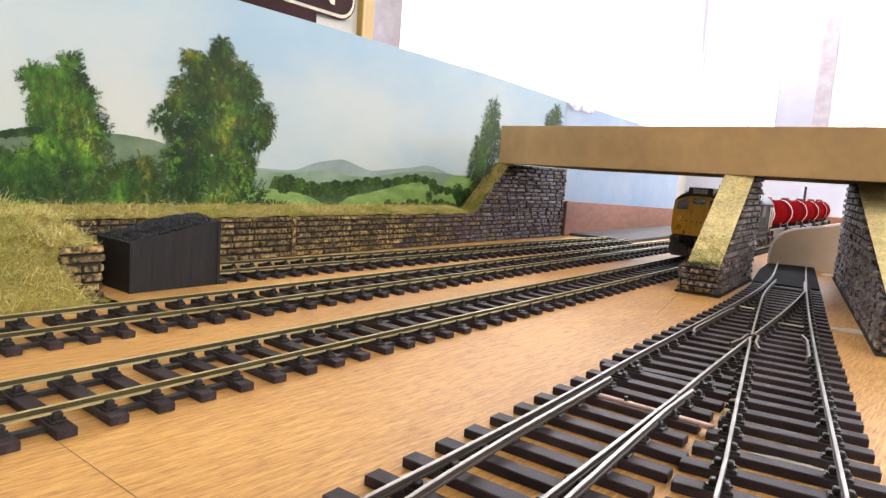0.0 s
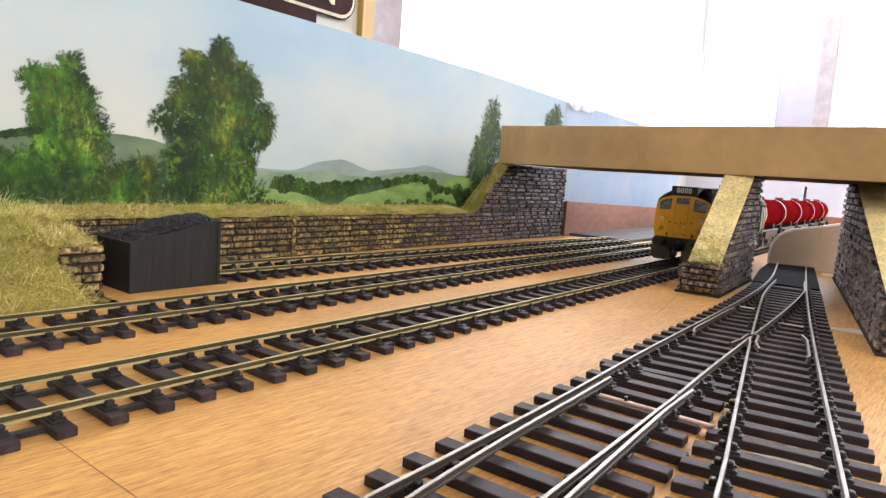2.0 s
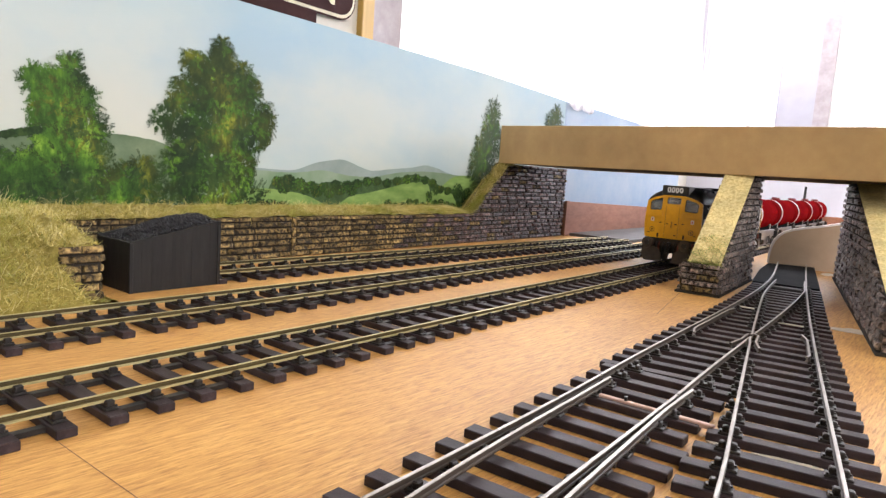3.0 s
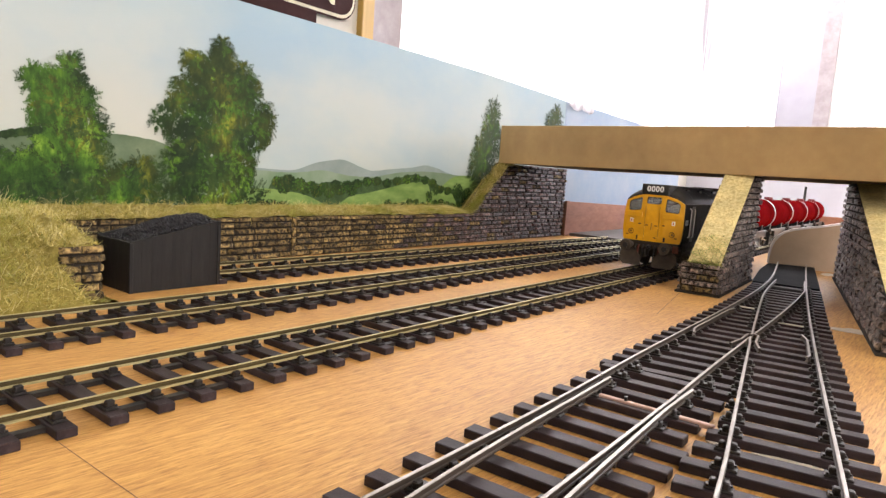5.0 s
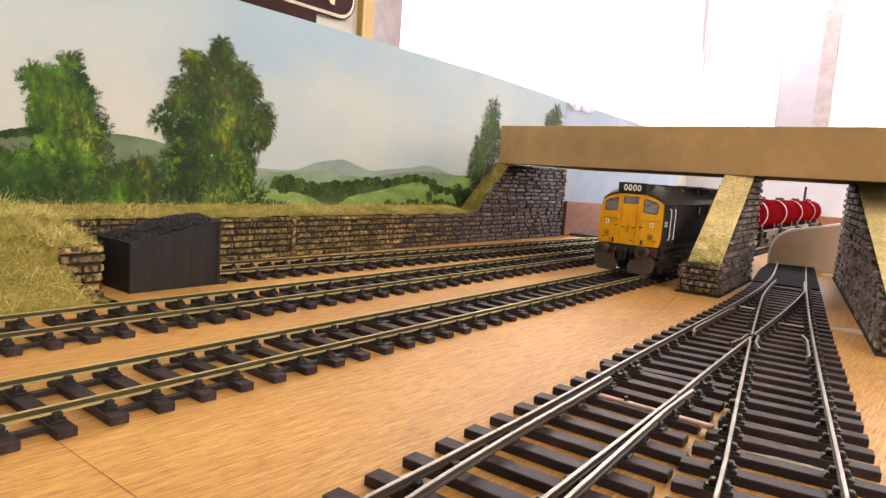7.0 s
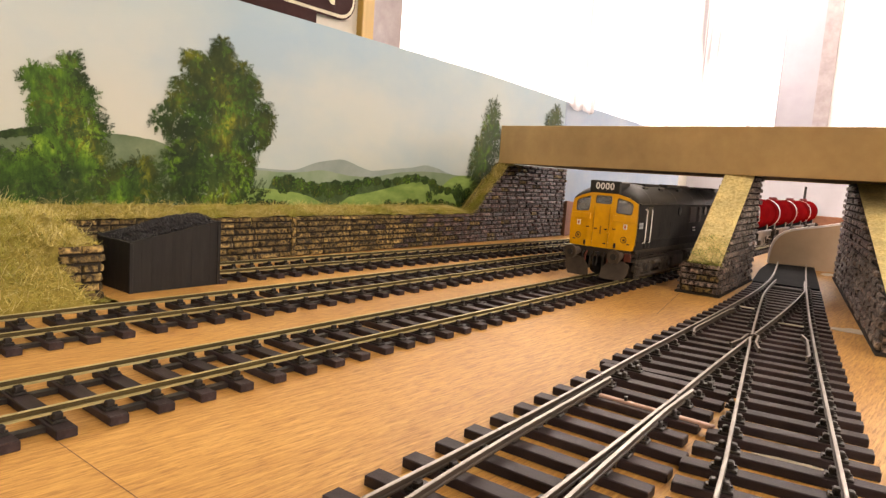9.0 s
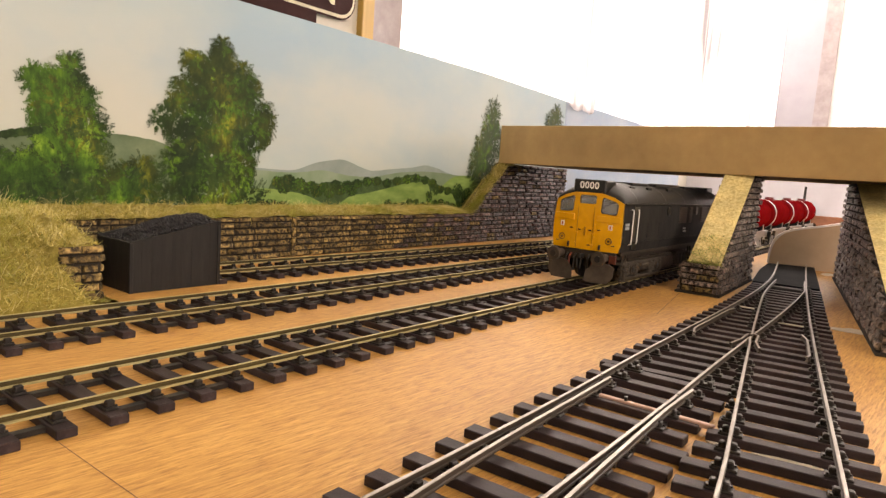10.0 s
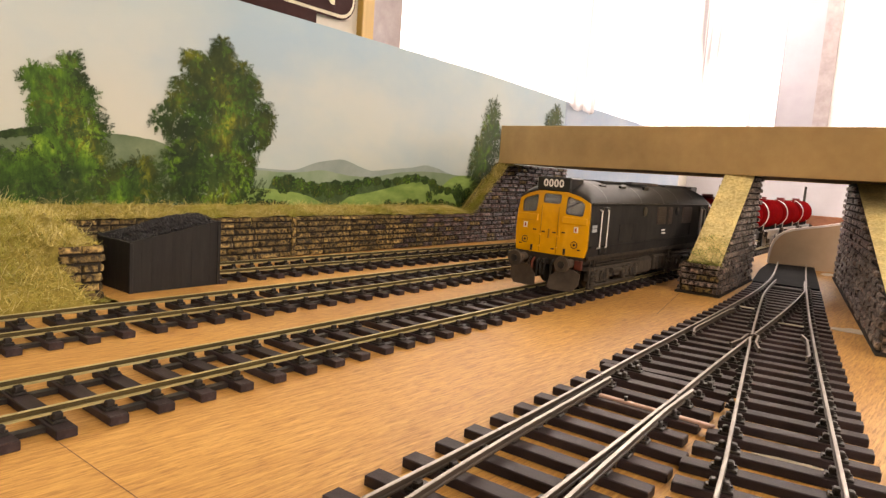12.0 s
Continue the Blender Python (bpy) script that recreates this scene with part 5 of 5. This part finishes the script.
    part("fan_grille", bm, BROWN_GRILLE, lo)
    for x, y in ((80, -19), (130, -20), (45, -17)):
        part("lifting_lug", boxes((x, x + 10, y - 1.2, y + 1.2, 88, 90.6, 0.3)), BLACK, lo)
    for end, mm in ((0, at(0, 0, 0)), (1, at(L, 0, 0, 180))):
        loco_front(lo, mm)
        hb = part("headcode_box", boxes((1.6, 22, -14.2, 14.2, 83.6, 94.2, 0.8)), BLACK, lo, "black headcode box with white numerals")
        hb.matrix_local = mm
        cu = bpy.data.curves.new("numerals", "FONT")
        cu.body, cu.size, cu.extrude, cu.align_x, cu.align_y, cu.space_character = "0000", 7.8 * MM, 0.1 * MM, "CENTER", "CENTER", 1.12
        cu.offset = 0.18 * MM
        tmp = bpy.data.objects.new("numerals", cu)
        me = bpy.data.meshes.new_from_object(tmp)
        bpy.data.objects.remove(tmp)
        me.materials.append(WHITEPLAIN)
        o = new("numerals", me)
        o.parent = hb
        o.matrix_local = at(1.35, 0, 89.2, -90, 90)
        # beam, buffers, ploughs, hoses, coupling
        bm = bmesh.new()
        box(bm, 1.8, 5, -28, 28, 27.5, 36, 0.4)
        b = part("buffer_beam", bm, FRAME_DIRT, lo, "grimy dark buffer beam")
        b.matrix_local = mm
        for s in (-1, 1):
            q = buffer(b, 1.5, s * 19.9, 31.2, -1)
            bm = bmesh.new()
            prism(bm, [(5.5, 11.8), (9, 10.6), (25, 10.6), (29, 16), (29.5, 24), (24, 27), (12, 26), (6.5, 20)], -4.5, -3.2, "x")
            for v in bm.verts:
                v.co.x += (v.co.y - 5) * 0.12 - (27 - v.co.z) * 0.12
                v.co.y *= s
            part("snow_plough", bm, PLOUGH, b, "dusty grey snow plough blade")
            for y, l in ((6, 14), (10.5, 11), (13.5, 12)):
                bm = bmesh.new()
                cyl(bm, (0.5, s * y, 32), (-2.5, s * y, 29), 0.8, 6)
                cyl(bm, (-2.5, s * y, 29), (-2.8, s * y, 32 - l), 0.9, 6)
                part("brake_hose", bm, BEAM_RED if y == 10.5 else BLACK, b)
            part("beam_end", boxes((-0.5, 1.7, s * 26.5 - 3 if s > 0 else -29.5, 29.5 if s > 0 else s * 26.5 + 3, 27, 34, 0.4)), BEAM_RED, b, "orange-red beam end")
        bm = bmesh.new()
        box(bm, -6, 1.5, -1.2, 1.2, 29.5, 32.5, 0.4)
        cyl(bm, (-5, -2, 29), (-5.6, -1.2, 21), 0.8, 6)
        cyl(bm, (-5, 2, 29), (-5.6, 1.2, 21), 0.8, 6)
        part("coupling", bm, BLACK, b)
    # sides: door, handrails, windows, grilles
    for s in (-1, 1):
        def flip(bm):
            for v in bm.verts:
                v.co.y *= -s
            return bm
        for x0 in (26.0, L - 38.0):
            # Door is not sunk in; its recess shade is the black colour.
            part("cab_door", flip(boxes((x0, x0 + 12, -31.0, -30, 38, 74, 0.2))), BLACK, lo, "cab door panel, black for the shade of its recess")
            for xx in ((x0 - 4.0, x0 + 8.0) if x0 < 100 else (x0 + 4.0, x0 + 16.0)):
                bm = bmesh.new()
                cyl(bm, (xx, -32, 43.5), (xx, -32, 71), 0.55, 8)
                cyl(bm, (xx, -32, 71), (xx, -30, 72), 0.55, 8)
                cyl(bm, (xx, -32, 43.5), (xx, -30, 42.5), 0.55, 8)
                part("handrail", flip(bm), WHITEPLAIN, lo, "white handrail")
        part("number_bars", flip(boxes((9.5, 17, -31.2, -30.4, 55.2, 57.6), (9.5, 17, -31.2, -30.4, 58.2, 60.4))), NUMBER_GREY, lo, "faded grey number lettering bars")
        for xx in (112.0, 196.0):
            bm = bmesh.new()
            cyl(bm, (xx, -30.2, 70), (xx, -31.1, 70), 4.2, 16)
            part("side_window", flip(bm), BLACK, lo, "small round-cornered dark side window")
        for xx, w in ((143, 22), (172, 10), (212, 28)):
            gr = part("side_grille", flip(boxes((xx, xx + w, -30.9, -30, 58, 74, 0.2))), BROWN_GRILLE, lo, "brownish louvred grille")
            for k in range(6):
                part("louvre", flip(boxes((xx + 0.8, xx + w - 0.8, -31.5, -30.7, 59.4 + k * 2.4, 60.6 + k * 2.4))), BROWN_GRILLE, gr)
        em = part("emblem", flip(boxes((157, 165, -31.3, -30.6, 52.2, 53.4), (158.5, 166.5, -31.3, -30.6, 49.4, 50.6))), WHITEPLAIN, lo, "small white emblem of plain strokes")
        part("body_strip", flip(boxes((8, L - 8, -31.3, -30.2, 43.6, 44.5))), LOCO_BLUE, lo, "raised moulding along the lower body side")
        for xx in (60.0, 88.0, 238.0):
            part("access_panel", flip(boxes((xx, xx + 16, -31.0, -30.2, 47, 60, 0.2))), LOCO_BLUE, lo)
        part("body_skirt", flip(boxes((10, L - 10, -29.4, -28, 33.6, 36.4, 0.2))), FRAME_DIRT, lo)
    part("underframe", boxes((6, L - 6, -25, 25, 29.5, 36, 0.5)), FRAME_DIRT, lo, "weathered underframe")
    part("fuel_tank", boxes((118, 156, -26, 26, 13, 28.5, 3)), BOGIE_DIRT, lo, "weathered brown tank below the frame")
    part("battery_box", boxes((160, 188, -26.5, 26.5, 15, 29, 1)), BOGIE_DIRT, lo)
    for k in range(3):
        for s in (-1, 1):
            part("box_door", boxes((161.5 + 9 * k, 168.5 + 9 * k, s * 26.9 - 0.5, s * 26.9 + 0.5, 17, 27, 0.2)), FRAME_DIRT, lo)
    for bx in (66.0, L - 66.0):
        bg = part("bogie", boxes((bx - 36, bx + 36, -14, 14, 18, 27, 1)), FRAME_DIRT, lo, "dirt-brown bogie")
        for s in (-1, 1):
            def slab(outline, d0, d1):
                q = bmesh.new()
                prism(q, [(bx + a, b) for a, b in outline], s * d0, s * d1, "y")
                return q
            part("side_frame", slab([(-48, 17), (-42, 14.5), (-20, 14.5), (-13, 17.5), (13, 17.5), (20, 14.5), (42, 14.5), (48, 17), (48, 22), (40, 25.5), (-40, 25.5), (-48, 22)], 24, 26.6), BOGIE_DIRT, bg, "dusty brown-grey bogie side frame")
            part("top_rail", slab([(-50, 25), (50, 25), (50, 27.4), (-50, 27.4)], 23.4, 28.2), BOGIE_DIRT, bg)
            part("bottom_rail", slab([(-44, 12.2), (44, 12.2), (44, 14), (-44, 14)], 24.2, 28), BOGIE_DIRT, bg)
            for ax in (-29.5, 29.5):
                q = bmesh.new()
                box(q, bx + ax - 7, bx + ax + 7, s * 27.6 - 1.6, s * 27.6 + 1.6, 15.5, 26, 0.9)
                cyl(q, (bx + ax, s * 28.8, 20.4), (bx + ax, s * 30.6, 20.4), 3.8, 14)
                ab = part("axlebox", q, BOGIE_DIRT, bg)
                q = bmesh.new()
                cyl(q, (bx + ax, s * 30.5, 20.4), (bx + ax, s * 30.9, 20.4), 2.3, 12)
                part("axlebox_cover", q, BLACK, ab, "dark axlebox cover")
                for dx in (-12.5, 12.5):
                    q = bmesh.new()
                    for t in range(5):
                        cyl(q, (bx + ax + dx, s * 27.8, 15 + t * 2.1), (bx + ax + dx, s * 27.8, 16.2 + t * 2.1), 2.7, 12)
                    cyl(q, (bx + ax + dx, s * 27.8, 14.6), (bx + ax + dx, s * 27.8, 25.4), 1.6, 8)
                    part("spring", q, BOGIE_DIRT, bg, "coil spring")
            for ax in (-46, 0, 46):
                # Flat black discs stand for the shade inside the frame's holes.
                q = bmesh.new()
                cyl(q, (bx + ax, s * 26.5, 20.6), (bx + ax, s * 26.9, 20.6), 2.8, 14)
                part("hole_shade", q, BLACK, bg, "black disc for the shade in a lightening hole")
            part("footstep", boxes((bx - 50, bx - 41, s * 28.6 - 2, s * 28.6 + 2, 11, 12, 0.2)), BOGIE_DIRT, bg)
            part("step_hanger", boxes((bx - 49.5, bx - 48.3, s * 28 - 0.6, s * 28 + 0.6, 12, 33)), BOGIE_DIRT, bg)
            part("step_hanger", boxes((bx - 42.6, bx - 41.4, s * 28 - 0.6, s * 28 + 0.6, 12, 33)), BOGIE_DIRT, bg)
            part("footstep", boxes((bx - 50, bx - 41, s * 28.6 - 1.8, s * 28.6 + 1.8, 21, 22, 0.2)), BOGIE_DIRT, bg)
            q = bmesh.new()
            cyl(q, (bx - 9, s * 28.4, 23), (bx + 9, s * 28.4, 23), 2.2, 10)
            cyl(q, (bx + 9, s * 28.4, 23), (bx + 14, s * 28.4, 19), 0.7, 6)
            part("brake_cylinder", q, BOGIE_DIRT, bg)
            q = bmesh.new()
            cyl(q, (bx - 40, s * 28.6, 29.4), (bx + 52, s * 28.6, 29.4), 0.7, 6)
            part("air_pipe", q, FRAME_DIRT, bg)
        for ax in (-29.5, 29.5):
            WHEELS.append(wheelset(lo, bx + ax, 12.6))
    return lo


loco = locomotive()


def tank_wagon():
    w = thing("tank_wagon", "glossy red four-wheel oil tank wagon on black underframe", "tank wagon", "red tank wagons")
    prof = [(-6, 0), (-5.6, 9), (-4.6, 15), (-2.6, 19.6), (0.5, 22.6), (3, 23.3)]
    prof += [(131 - x, r) for x, r in prof[::-1]]
    n = 28
    bm = bmesh.new()
    rings = []
    for x, r in prof[1:-1]:
        rings.append([bm.verts.new((x, r * math.cos(a * 6.28318 / n), 59.5 + r * math.sin(a * 6.28318 / n))) for a in range(n)])
    for a, b in zip(rings[:-1], rings[1:]):
        for j in range(n):
            bm.faces.new((a[j], a[(j + 1) % n], b[(j + 1) % n], b[j]))
    bm.faces.new(rings[0])
    bm.faces.new(rings[-1][::-1])
    tk = part("tank_barrel", bm, RED, w, smooth=True)
    # First ring is a painted reflection, the red ones are straps.
    for x, half, mat, text in ((10, 3.6, BARREL_GLINT, "pale ring painted as a window reflection on the barrel end"), (38, 1, RED, ""), (65.5, 1.4, RED, ""), (93, 1, RED, ""), (121, 1.2, RED, "")):
        bm = bmesh.new()
        ring = [(23.9 * math.cos(q * 6.28318 / n), 59.5 + 23.9 * math.sin(q * 6.28318 / n)) for q in range(n)]
        a = [bm.verts.new((x - half, y, z)) for y, z in ring]
        b = [bm.verts.new((x + half, y, z)) for y, z in ring]
        for j in range(n):
            bm.faces.new((a[j], a[(j + 1) % n], b[(j + 1) % n], b[j]))
        part("strap", bm, mat, tk, text or "narrow red barrel strap", smooth=True)
    bm = bmesh.new()
    cyl(bm, (65.5, 0, 81), (65.5, 0, 86.4), 8, 16, 6.4)
    cyl(bm, (65.5, 0, 86), (65.5, 0, 87), 6.8, 16)
    part("filler_dome", bm, mottled("dark_red_dome", (0.1, 0.01, 0.012), (0.2, 0.018, 0.02), 100, 0.5, 0.1) if "dark_red_dome" not in bpy.data.materials else bpy.data.materials["dark_red_dome"], tk, "dark red filler dome")
    part("walkway", boxes((54, 77, -7, 7, 82.8, 83.6)), RED, tk)
    for s in (-1, 1):
        part("solebar", boxes((4, 127, s * 20 - 1.5, s * 20 + 1.5, 25, 36, 0.4)), BLACK, w)
        # Added black plates stand in for the darkness between the wheels.
        part("dark_under_plate", boxes((12, 119, s * 17 - 1.5, s * 17 + 1.5, 11, 26, 0.4)), BLACK, w, "black plate added for the darkness under the tank")
        for x in (34, 97):
            bm = bmesh.new()
            prism(bm, [(x - 10, 27), (x - 4, 14), (x + 4, 14), (x + 10, 27)], s * 21, s * 22.4, "y")
            part("axle_guard", bm, BLACK, w)
            part("axlebox", boxes((x - 4, x + 4, s * 23.5 - 1.5, s * 23.5 + 1.5, 15, 22, 0.5)), FRAME_DIRT, w)
    for x0 in (3.0, 124.5):
        b = part("headstock", boxes((x0, x0 + 3.5, -27, 27, 26, 34, 0.3)), BLACK, w)
        for s in (-1, 1):
            buffer(b, x0 if x0 < 50 else x0 + 3.5, s * 19.9, 31, -1 if x0 < 50 else 1, 5.0).matrix_local = Matrix.Identity(4)
    for x in (18, 113):
        part("saddle", boxes((x - 5, x + 5, -17, 17, 33, 44, 0.6)), BLACK, w)
    return w


WAGON_PITCH, FIRST = 160.0, 336.0
wagons = [tank_wagon()]
for k in range(4):
    wagons.append(copy_thing(wagons[0], at(0, 0, 0)))
for wgn in wagons:
    for x in (34, 97):
        WHEELS.append(wheelset(wgn, x, 10.8))


def motions():
    """The train rolls towards the viewer at a steady pace; its wheels turn with it."""

    def on_track(x):
        return at(x, c3(x), 0, math.degrees(math.atan((c3(x + 250) - c3(x + 50)) / 200)))
    for ob, off in [(loco, 0.0)] + [(w_, FIRST + WAGON_PITCH * k_) for k_, w_ in enumerate(wagons)]:
        walk(ob, [(t_, on_track(FRONT0 - SPEED * t_ + off)) for t_ in [i_ * 0.5 for i_ in range(25)]])
    for o_, x_, r_ in WHEELS:
        rows = []
        for i_ in range(25):
            t_ = i_ * 0.5
            rows.append((t_, at(x_, 0, RAIL_Z + 4.15 + r_) @ Euler((0, -SPEED * t_ / r_, 0)).to_matrix().to_4x4()))
        walk(o_, rows)


motions()
